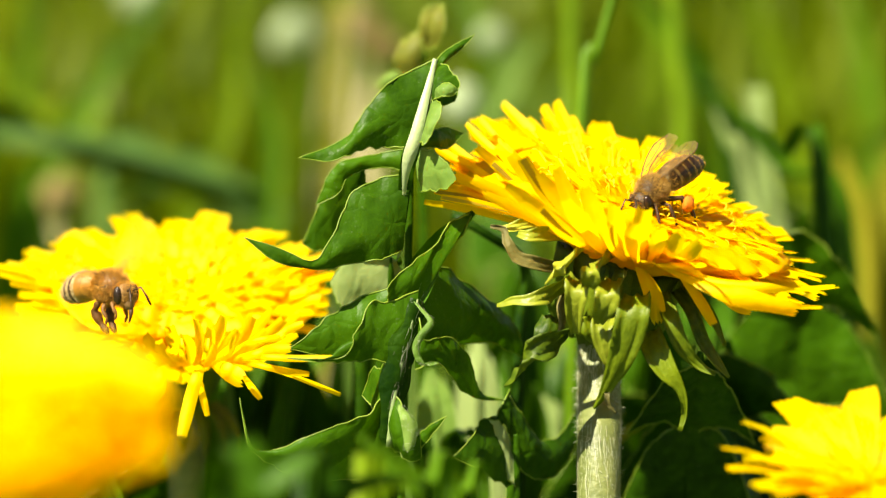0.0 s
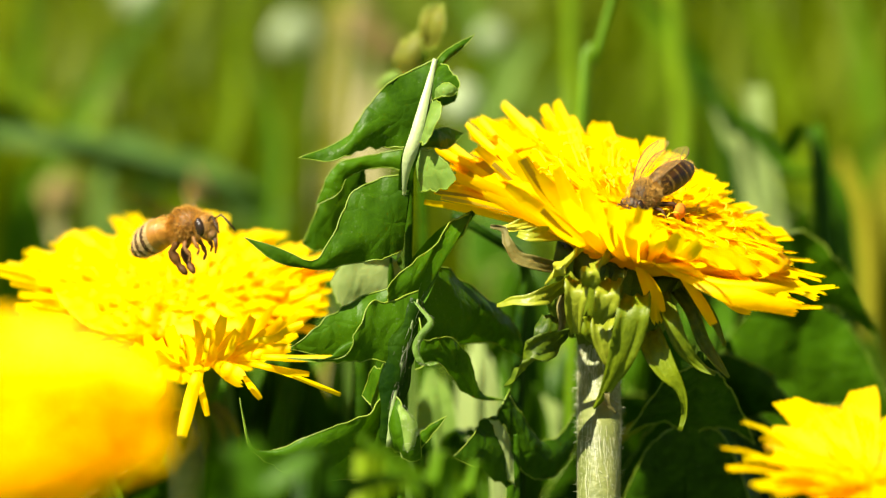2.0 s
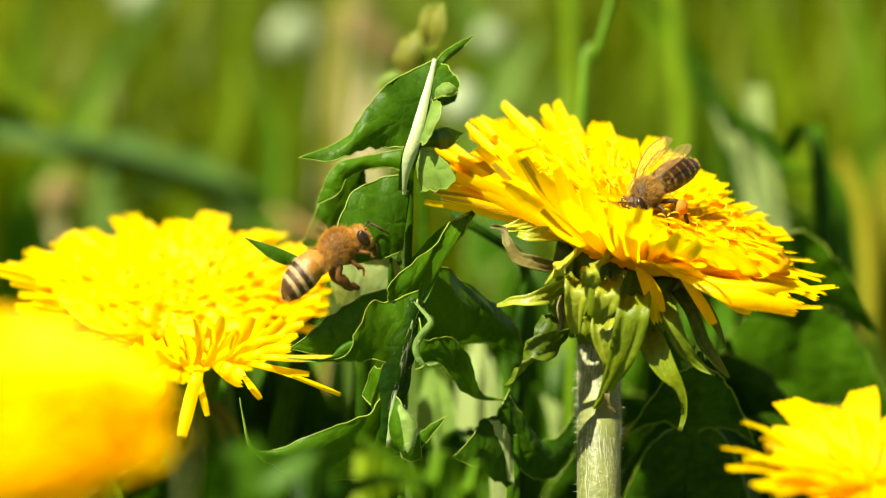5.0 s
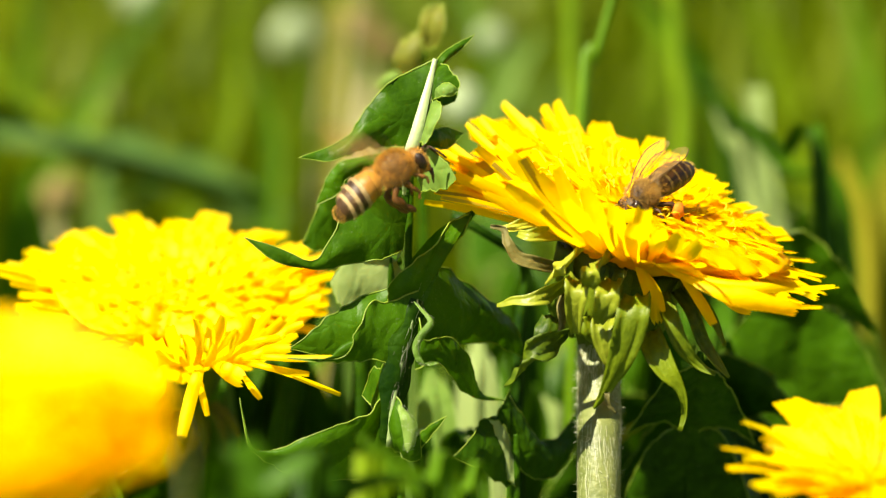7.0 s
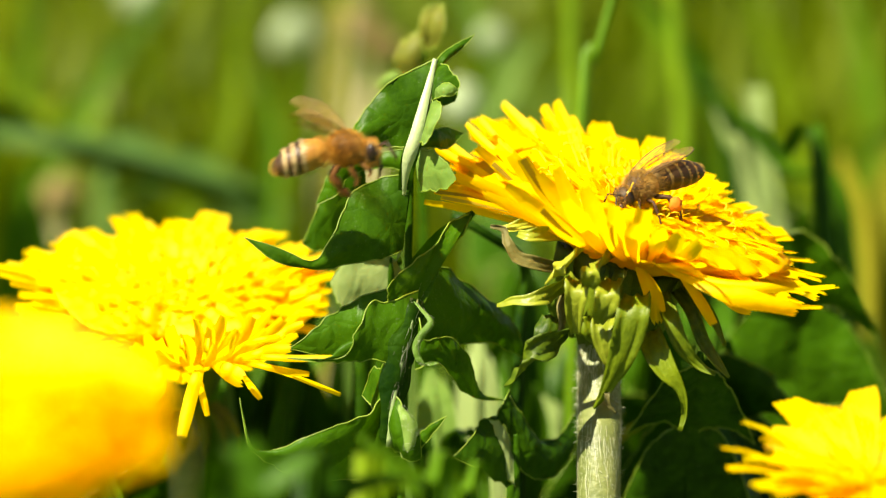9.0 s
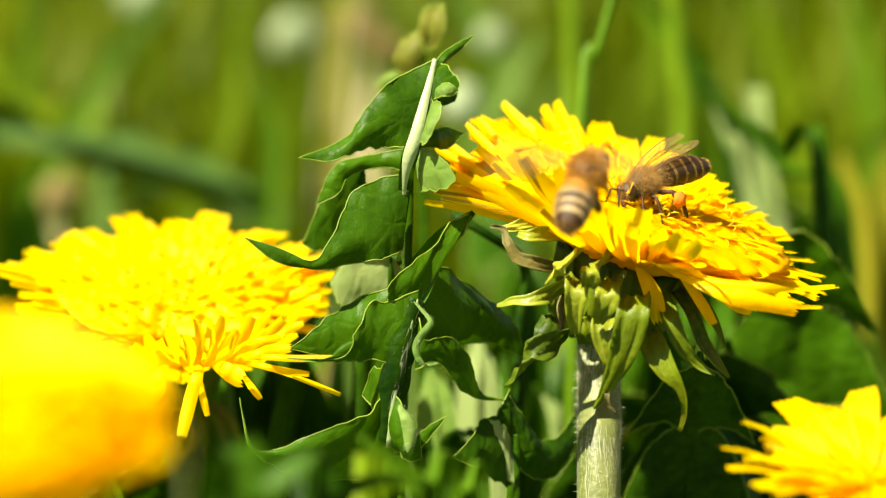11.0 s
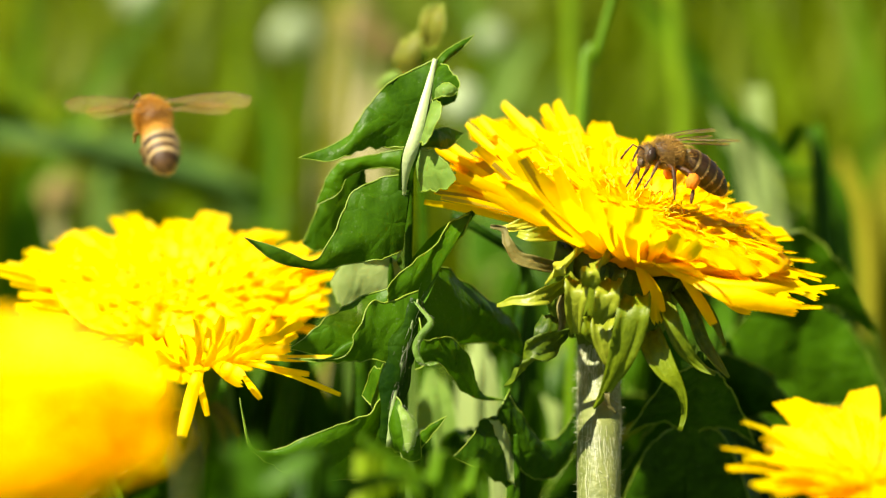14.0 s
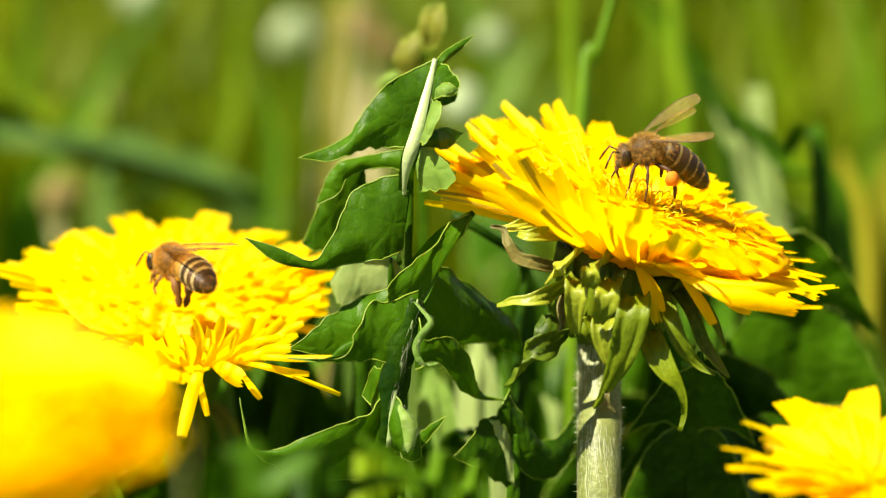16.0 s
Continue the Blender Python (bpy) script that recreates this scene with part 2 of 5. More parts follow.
def dandelion(centre, toward, lean, size, seed, label, foot, rim, crown=7.0, count=240, fill=500, stem_r=2.3, bend=(), wide=1.6, rough=1.0, striped=True, curl=0.5, bed=0.9, spread=0.72, inner=0.97, bare=None):
    """A dandelion: head at centre (plant frame), tilted toward the lens and to the right by these degrees, on a stem to the ground at foot.
    rim: how far out and how high the tips of the outermost florets reach, round the head; crown: the height of the tips in the middle; bare: a sector (degrees) whose outer florets are left to be set one by one."""
    rnd = random.Random(seed)
    root = soil(*foot)
    top = thing("dandelion", root, label, "flower", "dandelions")
    c = Vector(centre) - root
    turn = Euler((radians(toward), radians(lean), 0)).to_matrix().to_4x4()
    neck = c + turn.to_3x3() @ Vector((0, 0, -9.5 * size))
    line = spline([Vector((0, 0, 0)), *[Vector(b) - root for b in bend], neck, c + turn.to_3x3() @ Vector((0, 0, -5 * size))], 18)
    part("stem", tube(line, [stem_r * (1.12 - 0.12 * i / 18) * (1 + 0.01 * math.sin(i * 2.1)) for i in range(19)], 14), STEM, top, "pale green hollow stem with white down")
    # the cup under the florets
    prof = [(2.2, -10), (3.6, -9.0), (5.4, -7.0), (6.4, -4.5), (6.6, -2.0), (7.0, 0.0), (6.0, 0.7), (3.5, 1.0), (0.2, 1.2)]
    verts, faces = [], []
    for r, z in prof:
        for k in range(20):
            a = 2 * math.pi * k / 20
            rr = r * (1 + 0.05 * math.cos(a * 10))
            verts.append((rr * math.cos(a) * size, rr * math.sin(a) * size, z * size))
    for i in range(len(prof) - 1):
        for k in range(20):
            a, b = i * 20 + k, i * 20 + (k + 1) % 20
            faces.append((a, b, b + 20, a + 20))
    head = part("flower_head", (verts, faces), BRACT, top, "olive green cup of the flower head")
    head.matrix_basis = Matrix.Translation(c * MM) @ turn

    def place(f, a):
        """How long the floret at share f of the radius and angle a is, and its pose on the head: its foot on the cup, its tip on the crown."""
        reach, high = around(rim, a)
        base = Vector((6.0 * f, 0, 1.2 * (1 - f * f) + 0.2))
        tip = Vector((reach * f ** 0.85 * (1 + 0.5 * rough * rnd.uniform(-0.14, 0.08)), 0, crown + (high - crown) * f * f + rough * rnd.uniform(-1.3, 1.1)))
        d = tip - base
        m = (Matrix.Rotation(a, 4, "Z") @ Matrix.Translation(base * size)
             @ Matrix.Rotation(-math.atan2(d.z, d.x), 4, "Y") @ Matrix.Rotation(radians(rough * rnd.uniform(-20, 20)), 4, "X"))
        return d.length, m

    for i in range(count):
        f = ((i + 0.5) / count) ** 0.5
        a = i * 2.39996 + rnd.uniform(-0.15, 0.15)
        L, m = place(f, a)
        if bare and f > 0.7 and bare[0] < math.degrees(a) % 360 < bare[1]:
            continue
        kind = min(range(6), key=lambda k: abs(LENGTHS[k] - L))
        ob = new("ray_floret", floret_mesh(kind, rnd.randrange(4), striped, curl if f < 0.82 else round(curl * 0.3, 2)))
        ob.parent = head
        s = size * L / LENGTHS[kind]
        m.translation *= MM
        ob.matrix_basis = m @ Matrix.Diagonal((s, s * wide, s, 1))
    # the florets between them, too many to pick apart
    shapes = []
    for i in range(fill):
        f = rnd.random() ** 0.6 * inner if i % 3 else 0.5 * rnd.random() ** 0.5
        a = rnd.uniform(0, 2 * math.pi)
        L, m = place(f, a)
        if bare and f > 0.6 and bare[0] < math.degrees(a) % 360 < bare[1]:
            continue
        L *= rnd.uniform(0.86, 0.99)
        shapes.append(moved(floret_shape(L * size, (1.5 + 1.1 * f) * size * wide, 0.03, 0.06, i, curl=curl if f < 0.82 else curl * 0.3), m))
    # the packed tips between them, ridged outward from the middle
    verts, faces = [], []
    for i in range(27):
        f = i / 26 * spread
        for k in range(132):
            a = 2 * math.pi * k / 132
            reach, high = around(rim, a)
            r = 0.2 + reach * f ** 0.85
            z = (crown + (high - crown) * f * f) * bed
            if i == 26:
                r, z = 6.2, 0.4
            q = Vector((r * math.cos(a), r * math.sin(a), z))
            ridge = 0.55 * noise.noise(Vector((k * 0.55, r * 0.22, seed))) * min(1, f * 3) + 0.5 * noise.noise(q * 0.9)
            verts.append((q + Vector((q.x * 0.02, q.y * 0.02, 0.9)) * ridge) * size)
    for i in range(26):
        for k in range(132):
            a, b = i * 132 + k, i * 132 + (k + 1) % 132
            faces.append((a, b, b + 132, a + 132))
    shapes.append((verts, faces))
    if shapes:
        mass = part("floret_mass", merge(*shapes), FILL, head, "dense inner yellow florets")
        mass["kind"] = "stuff"
    # thin styles that stand among the inner florets, each with a curled fork
    shapes = []
    for i in range(60):
        f = math.sqrt(rnd.random()) * 0.8
        a = rnd.uniform(0, 2 * math.pi)
        reach, high = around(rim, a)
        b = Vector((math.cos(a), math.sin(a), 0)) * 6 * f + Vector((0, 0, 2))
        tip = Vector((math.cos(a), math.sin(a), 0)) * reach * f * 0.8 + Vector((0, 0, crown + (high - crown) * f * f + rnd.uniform(0.2, 1.7)))
        d = (tip - b).normalized()
        o = Matrix.Rotation(rnd.uniform(0, 6.28), 3, d) @ d.orthogonal().normalized()
        shapes.append(tube([b * size, b.lerp(tip, 0.6) * size, tip * size], 0.10 * size, 4))
        for sg in (-1, 1):
            shapes.append(tube([tip * size, (tip + d * 0.5 + o * sg * 0.35) * size, (tip + d * 0.55 + o * sg * 0.8) * size, (tip + d * 0.2 + o * sg * 1.05) * size], 0.075 * size, 4))
    st = part("pollen_tuft", merge(*shapes), CORE, head, "curled yellow pollen-bearing styles")
    st["kind"] = "stuff"
    return top, head, root, c, turn, line


def down(parent, line, r, count, seed, lo=0.0, hi=1.0, long=1.0, lay=0.0, fine=1.0):
    """White woolly down on a stem."""
    rnd = random.Random(seed)
    verts, faces = [], []
    n = len(line) - 1
    for i in range(count):
        s = rnd.uniform(lo, hi) * n
        k = min(int(s), n - 1)
        p = line[k].lerp(line[k + 1], s - k)
        a = rnd.uniform(0, 6.283)
        d = Vector((math.cos(a), math.sin(a), 0))
        q = p + d * r
        t = Vector((rnd.uniform(-1, 1), rnd.uniform(-1, 1), rnd.uniform(-1.4, 1.0)))
        m = q + d * 0.4 * long + t * 0.5 * long
        e = q + (d * rnd.uniform(0.2, 0.9) + t * rnd.uniform(0.8, 1.6)) * long
        if lay:
            up = (line[k + 1] - line[k]).normalized()
            t = up * rnd.choice((-1, 1)) * rnd.uniform(1.5, 3.6) + up.cross(d) * rnd.uniform(-0.5, 0.5)
            m = q + d * 0.18 + t * 0.5
            e = q + d * rnd.uniform(0.0, 0.3) + t
        w = t.cross(d).normalized() * (0.02 + 0.012 * long) * fine
        b = len(verts)
        verts += [q - w, q + w, m - w * 0.8, m + w * 0.8, e]
        faces += [(b, b + 1, b + 3, b + 2), (b + 2, b + 3, b + 4)]
    ob = part("stem_down", (verts, faces), FUZZ, parent, "white woolly down")
    ob["kind"] = "stuff"


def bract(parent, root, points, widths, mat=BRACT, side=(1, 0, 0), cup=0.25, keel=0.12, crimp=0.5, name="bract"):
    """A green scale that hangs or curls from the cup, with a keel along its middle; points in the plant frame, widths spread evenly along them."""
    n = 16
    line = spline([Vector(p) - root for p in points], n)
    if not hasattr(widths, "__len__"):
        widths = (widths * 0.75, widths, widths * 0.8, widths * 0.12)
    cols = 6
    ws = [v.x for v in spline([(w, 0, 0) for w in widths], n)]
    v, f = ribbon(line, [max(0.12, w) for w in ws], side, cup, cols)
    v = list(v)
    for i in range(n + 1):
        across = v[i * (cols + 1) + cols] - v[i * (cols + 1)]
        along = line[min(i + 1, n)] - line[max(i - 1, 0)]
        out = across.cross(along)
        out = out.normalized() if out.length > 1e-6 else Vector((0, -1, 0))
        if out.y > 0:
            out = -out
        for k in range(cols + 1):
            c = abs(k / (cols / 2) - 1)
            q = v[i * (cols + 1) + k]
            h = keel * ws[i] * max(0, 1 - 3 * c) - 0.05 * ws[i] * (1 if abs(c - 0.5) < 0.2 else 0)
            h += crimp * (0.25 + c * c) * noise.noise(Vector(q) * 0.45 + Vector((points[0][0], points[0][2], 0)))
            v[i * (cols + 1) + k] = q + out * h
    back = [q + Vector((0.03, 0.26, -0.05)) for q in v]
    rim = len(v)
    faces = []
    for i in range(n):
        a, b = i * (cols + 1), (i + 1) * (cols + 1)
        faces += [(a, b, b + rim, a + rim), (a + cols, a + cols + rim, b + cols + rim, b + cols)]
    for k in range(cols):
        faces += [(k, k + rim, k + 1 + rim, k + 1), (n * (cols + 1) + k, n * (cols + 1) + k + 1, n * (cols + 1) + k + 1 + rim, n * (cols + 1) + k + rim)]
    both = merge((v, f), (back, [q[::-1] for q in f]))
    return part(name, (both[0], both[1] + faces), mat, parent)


def loose_floret(parent, root, points, width, side=(1, 0, 0)):
    """A rim floret that hangs or sticks out below the head."""
    line = spline([Vector(p) - root for p in points], 7)
    ws = [width * (0.35, 0.55, 0.75, 0.9, 1.0, 1.05, 1.0, 0.8)[i] for i in range(8)]
    v, f = ribbon(line, ws, side, 0.22, 4)
    last = 7 * 5
    d = (line[7] - line[6]).normalized()
    v = list(v)
    for k in range(4):
        v.append((v[last + k] + v[last + k + 1]) / 2 + d * width * 0.22)
        f.append((last + k, last + k + 1, len(v) - 1))
    return part("ray_floret", (v, f), PETAL, parent)


def strap_floret(parent, base, tip, sag, width, striped, rnd):
    """A broad rim floret seen from its underside, from its foot on the cup to its toothed tip; sag: how far it bellies down on the way."""
    base, tip = Vector(base), Vector(tip)
    d = tip - base
    side = Vector((-d.z, rnd.uniform(-0.1, 0.5) * d.length, d.x))
    belly = Vector((d.z, 0, -d.x)).normalized() * (sag if d.x < 0 else -sag) * rnd.uniform(0.2, 1.5)
    n = 12
    line = spline([base, base.lerp(tip, 0.35) - belly * 0.9, base.lerp(tip, 0.7) - belly * 0.8, tip], n)
    end = rnd.uniform(0.45, 0.85)
    ws = [width * (0.42 + 0.58 * min(1, i / 7)) * (1 - (1 - end) * max(0, (i - 8) / 4) ** 1.7) for i in range(n + 1)]
    v, f = ribbon(line, ws, side, rnd.uniform(0.1, 0.26), 8)
    v, f = list(v), list(f)
    for i in range(n + 1):
        for k in range(9):
            q = v[i * 9 + k]
            v[i * 9 + k] = q + Vector((0, 0.06 * (k in (2, 4, 6)) + 0.12 * noise.noise(q * 0.6), 0.10 * noise.noise(q * 0.5 + Vector((5, 0, 0)))))
    last, along = n * 9, (line[n] - line[n - 1]).normalized()
    for k in range(0, 8, 2):
        v.append((v[last + k] + v[last + k + 2]) / 2 + along * width * rnd.uniform(0.10, 0.26))
        f.append((last + k, last + k + 1, last + k + 2, len(v) - 1))
    ob = part("ray_floret", (v, f), PETAL, parent)
    if striped:
        # widest toward the tip, fading to a point on the way down
        low = []
        for i in range(5, n + 1):
            mid, wide = (v[i * 9 + 3] + v[i * 9 + 5]) / 2, v[i * 9 + 7] - v[i * 9 + 1]
            for c in (-0.5, 0, 0.5):
                low.append(mid + wide * c * (0.15 + 0.6 * (i - 5) / (n - 5)) + Vector((0, -0.10, -0.02)))
        part("floret_stripe", (low, [(i * 3 + c, i * 3 + c + 1, i * 3 + c + 4, i * 3 + c + 3) for i in range(n - 5) for c in range(2)]), STRIPE, ob, "olive brown stripe")


def build_dandelions():
    # the tall one that the laden bee works on
    top, head, root, c, turn, line = dandelion((20.6, 8, -1.1), 13, 15, 1.03, 3, "large open yellow dandelion with curled-back bracts, a bee on it", (17, -4),
                                               [(0, 22.5, 2.6), (25, 20, 5.5), (55, 16, 8.5), (90, 17, 10.5), (115, 19, 12.0), (140, 23, 10.5), (160, 23.5, 6.5), (182, 23.5, 2.0), (202, 21.5, 6.2), (228, 19, 8.5),
                                                (268, 16.5, 8.2), (290, 19, 4.6), (315, 22.5, 2.6)], 8.0, 290, 480, bend=[(17.7, 3, -30.0), (18.0, 8, -18.0)], wide=1.2, rough=0.85, bed=0.96, spread=0.8, inner=0.92, bare=(192, 275))
    down(top, line, 2.38, 1600, 5, 0.2, 0.95, long=0.35)
    down(top, line, 2.40, 1900, 6, 0.2, 0.95, long=0.2, lay=1.0)
    down(top, line, 2.35, 1700, 7, 0.2, 0.97, long=0.6)
    rnd = random.Random(44)
    for k in range(13):
        ang = 2 * math.pi * k / 13 + rnd.uniform(-0.1, 0.1)
        d = Vector((math.cos(ang), math.sin(ang), 0))
        pts = [root + c + turn.to_3x3() @ (d * q + Vector((0, 0, z))) for q, z in ((4.2, -10.0), (6.6, -7.0), (7.2, -3.5), (7.4 + rnd.uniform(0, 0.4), 0.3))]
        bract(top, root, pts, (2.0, 2.9, 2.9, 2.2), BRACT, (-d.y, d.x, 0.05), 0.1, crimp=0.1)
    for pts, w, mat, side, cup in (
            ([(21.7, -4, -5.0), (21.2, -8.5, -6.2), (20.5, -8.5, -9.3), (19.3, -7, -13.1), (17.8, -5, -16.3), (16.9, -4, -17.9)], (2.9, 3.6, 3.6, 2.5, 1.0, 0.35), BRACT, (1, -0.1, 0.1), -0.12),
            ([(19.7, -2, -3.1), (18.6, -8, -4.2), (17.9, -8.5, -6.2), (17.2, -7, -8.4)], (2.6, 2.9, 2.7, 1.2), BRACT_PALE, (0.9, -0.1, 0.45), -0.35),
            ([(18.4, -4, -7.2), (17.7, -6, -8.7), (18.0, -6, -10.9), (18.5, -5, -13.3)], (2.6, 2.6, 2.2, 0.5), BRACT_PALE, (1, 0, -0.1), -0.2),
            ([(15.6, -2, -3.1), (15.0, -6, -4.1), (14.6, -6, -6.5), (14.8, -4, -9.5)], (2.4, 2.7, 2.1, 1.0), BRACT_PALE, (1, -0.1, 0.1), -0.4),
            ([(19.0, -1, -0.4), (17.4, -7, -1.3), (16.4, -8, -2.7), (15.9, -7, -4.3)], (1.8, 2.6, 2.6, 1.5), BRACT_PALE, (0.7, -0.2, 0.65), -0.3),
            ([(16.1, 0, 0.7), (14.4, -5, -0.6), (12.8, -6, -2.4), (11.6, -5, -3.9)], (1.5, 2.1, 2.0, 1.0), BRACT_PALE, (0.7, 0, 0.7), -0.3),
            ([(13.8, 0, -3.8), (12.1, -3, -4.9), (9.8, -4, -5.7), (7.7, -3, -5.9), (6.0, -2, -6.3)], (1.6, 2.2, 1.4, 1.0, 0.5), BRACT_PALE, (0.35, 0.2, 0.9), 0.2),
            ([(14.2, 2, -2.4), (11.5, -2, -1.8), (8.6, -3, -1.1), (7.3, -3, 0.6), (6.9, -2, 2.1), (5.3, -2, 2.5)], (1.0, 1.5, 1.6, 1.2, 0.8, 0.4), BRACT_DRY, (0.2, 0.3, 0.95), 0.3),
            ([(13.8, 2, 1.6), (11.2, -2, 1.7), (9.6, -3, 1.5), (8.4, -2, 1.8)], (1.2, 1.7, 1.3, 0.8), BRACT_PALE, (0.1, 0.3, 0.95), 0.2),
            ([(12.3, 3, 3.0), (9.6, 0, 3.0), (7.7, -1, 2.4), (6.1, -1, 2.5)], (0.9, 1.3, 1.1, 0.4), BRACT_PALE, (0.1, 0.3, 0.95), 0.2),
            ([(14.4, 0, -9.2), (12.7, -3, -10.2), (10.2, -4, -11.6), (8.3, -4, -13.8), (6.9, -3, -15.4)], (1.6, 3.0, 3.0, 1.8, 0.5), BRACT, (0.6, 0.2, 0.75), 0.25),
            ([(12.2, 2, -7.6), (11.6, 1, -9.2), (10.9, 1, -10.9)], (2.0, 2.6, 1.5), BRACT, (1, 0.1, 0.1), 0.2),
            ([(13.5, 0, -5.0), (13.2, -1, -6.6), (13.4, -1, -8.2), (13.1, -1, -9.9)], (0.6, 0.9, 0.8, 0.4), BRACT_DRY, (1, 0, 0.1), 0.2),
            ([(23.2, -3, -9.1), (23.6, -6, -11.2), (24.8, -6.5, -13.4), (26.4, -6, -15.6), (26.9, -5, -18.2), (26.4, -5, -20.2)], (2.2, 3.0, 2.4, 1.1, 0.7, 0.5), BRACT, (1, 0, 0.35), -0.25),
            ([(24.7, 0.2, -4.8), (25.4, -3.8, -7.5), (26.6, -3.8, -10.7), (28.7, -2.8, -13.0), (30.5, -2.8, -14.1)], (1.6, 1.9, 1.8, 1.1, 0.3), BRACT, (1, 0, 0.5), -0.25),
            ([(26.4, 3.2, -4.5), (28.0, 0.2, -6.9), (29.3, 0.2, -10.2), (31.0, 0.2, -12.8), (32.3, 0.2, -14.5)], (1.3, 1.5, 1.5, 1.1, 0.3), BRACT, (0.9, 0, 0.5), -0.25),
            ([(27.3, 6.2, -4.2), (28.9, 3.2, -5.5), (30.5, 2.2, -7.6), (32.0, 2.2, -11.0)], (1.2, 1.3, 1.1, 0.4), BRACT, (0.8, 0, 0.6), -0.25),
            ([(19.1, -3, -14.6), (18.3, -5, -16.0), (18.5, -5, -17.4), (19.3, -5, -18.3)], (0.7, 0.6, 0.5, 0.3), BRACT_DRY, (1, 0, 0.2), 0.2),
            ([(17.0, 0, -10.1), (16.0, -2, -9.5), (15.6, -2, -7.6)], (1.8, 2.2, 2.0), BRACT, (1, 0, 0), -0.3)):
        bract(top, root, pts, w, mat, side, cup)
    for pts, w in (([(22.0, 2, -1.7), (22.7, -2, -3.1), (23.6, -3, -5.3), (24.2, -3, -8.0)], 2.0),
                   ([(26.3, 2, -2.4), (27.3, -3, -3.7), (28.8, -4, -5.9), (30.2, -4, -8.3)], 1.2),
                   ([(29.9, 2, -4.1), (31.1, -3, -5.1), (32.9, -4, -6.3), (34.3, -4, -6.9)], 1.4),
                   ([(24.4, -3, -1.8), (28.4, -9, -3.7), (33.3, -10, -5.5), (38.7, -9, -6.9)], 2.3),
                   ([(24.9, -5, -1.8), (31.5, -9, -3.7), (37.8, -9, -4.6), (43.5, -7, -4.2)], 1.6),
                   ([(26.3, -3, -2.5), (31.0, -8, -4.6), (36.5, -9, -6.2), (41.6, -8, -6.5)], 1.7)):
        loose_floret(top, root, pts, w)

    # the broad florets that lean toward the lens and over the leaf
    for base, tip, sag, w, striped in (
            ((14.3, 6, 0.8), (-2.1, 6, 5.4), -1.0, 0.9, 0), ((13.9, 4, 1.1), (-0.8, 4, 6.6), -0.8, 1.3, 1), ((14.2, 2, 1.0), (-0.1, 1, 5.8), -0.9, 1.0, 1),
            ((14.2, 3, 1.1), (1.4, 3, 8.3), -0.4, 1.3, 0), ((14.4, 0, 0.8), (3.4, -2, 7.8), -0.5, 1.4, 0), ((14.7, 0, 0.7), (4.8, -4, 6.1), -0.7, 1.3, 0),
            ((14.7, 4, 1.4), (3.8, 6, 9.1), 0.3, 1.4, 0), ((15.0, 6, 1.7), (-0.8, 10, 11.7), 0.3, 1.2, 0), ((15.0, 6, 1.9), (0.5, 12, 12.3), 0.3, 1.4, 0),
            ((15.3, 6, 2.0), (1.8, 8, 10.6), 0.3, 1.2, 0), ((15.6, 6, 2.1), (2.8, 14, 14.5), 0.2, 1.3, 0), ((16.0, 8, 2.3), (4.4, 16, 15.2), 0.2, 0.8, 0),
            ((16.2, 6, 2.3), (5.1, 12, 14.2), 0.2, 0.9, 0), ((16.6, 6, 2.3), (5.9, 10, 13.1), 0.2, 0.8, 0), ((15.8, 4, 2.0), (3.9, 4, 11.5), 0.3, 1.5, 0),
            ((16.1, 2, 1.9), (6.2, 2, 11.5), 0.3, 1.7, 0), ((15.4, 1, 1.3), (5.6, -2, 9.6), 0.3, 1.1, 1), ((16.0, 0, 1.0), (7.6, -4, 10.5), 0.3, 1.6, 0),
            ((16.6, -1, 0.6), (8.8, -10, 9.9), 0.4, 1.6, 1), ((16.3, -1, 0.2), (7.1, -10, 6.9), -0.2, 1.6, 0), ((16.9, -2, -0.1), (8.7, -12, 5.3), -0.3, 1.6, 0),
            ((17.5, -2, -0.4), (10.7, -14, 4.3), 0.5, 1.6, 1), ((17.6, -1, 0.1), (10.6, -11, 8.1), 0.4, 1.8, 0), ((18.2, -1, -0.3), (12.5, -12, 8.7), 0.4, 1.9, 0),
            ((18.8, -2, -0.6), (13.3, -15, 5.2), 0.5, 1.9, 0), ((19.1, -2, -0.9), (15.0, -16, 3.5), 0.5, 1.7, 0), ((19.7, -2, -0.6), (15.4, -14, 6.5), 0.4, 2.0, 0),
            ((20.6, -2, -1.3), (18.1, -17, 2.5), 0.5, 1.5, 1), ((21.0, -2, -1.2), (18.5, -15, 4.7), 0.4, 2.0, 0), ((21.8, -2, -1.6), (20.8, -17, 2.7), 0.4, 1.9, 0),
            ((22.6, -1, -1.6), (21.9, -15, 4.3), 0.4, 2.0, 0), ((23.2, -2, -2.0), (23.5, -17, 2.2), 0.4, 1.9, 0), ((24.2, -2, -2.1), (25.7, -17, 1.6), 0.4, 1.9, 0),
            ((24.9, -1, -2.2), (27.9, -16, 0.7), 0.4, 1.7, 0), ((16.2, 12, 7.3), (7.2, 20, 17.2), 0.2, 1.7, 0), ((16.8, 12, 7.3), (10.2, 22, 15.4), 0.2, 1.5, 0),
            ((17.5, 12, 7.3), (12.0, 24, 17.0), 0.2, 1.4, 0), ((17.8, 12, 7.3), (13.5, 24, 17.5), 0.2, 1.6, 0), ((19.1, 12, 7.3), (17.7, 24, 14.7), 0.2, 2.3, 0),
            ((20.1, 12, 7.3), (20.8, 24, 13.0), 0.2, 2.0, 0), ((18.8, 12, 7.3), (15.2, 22, 14.5), 0.2, 1.7, 0)):
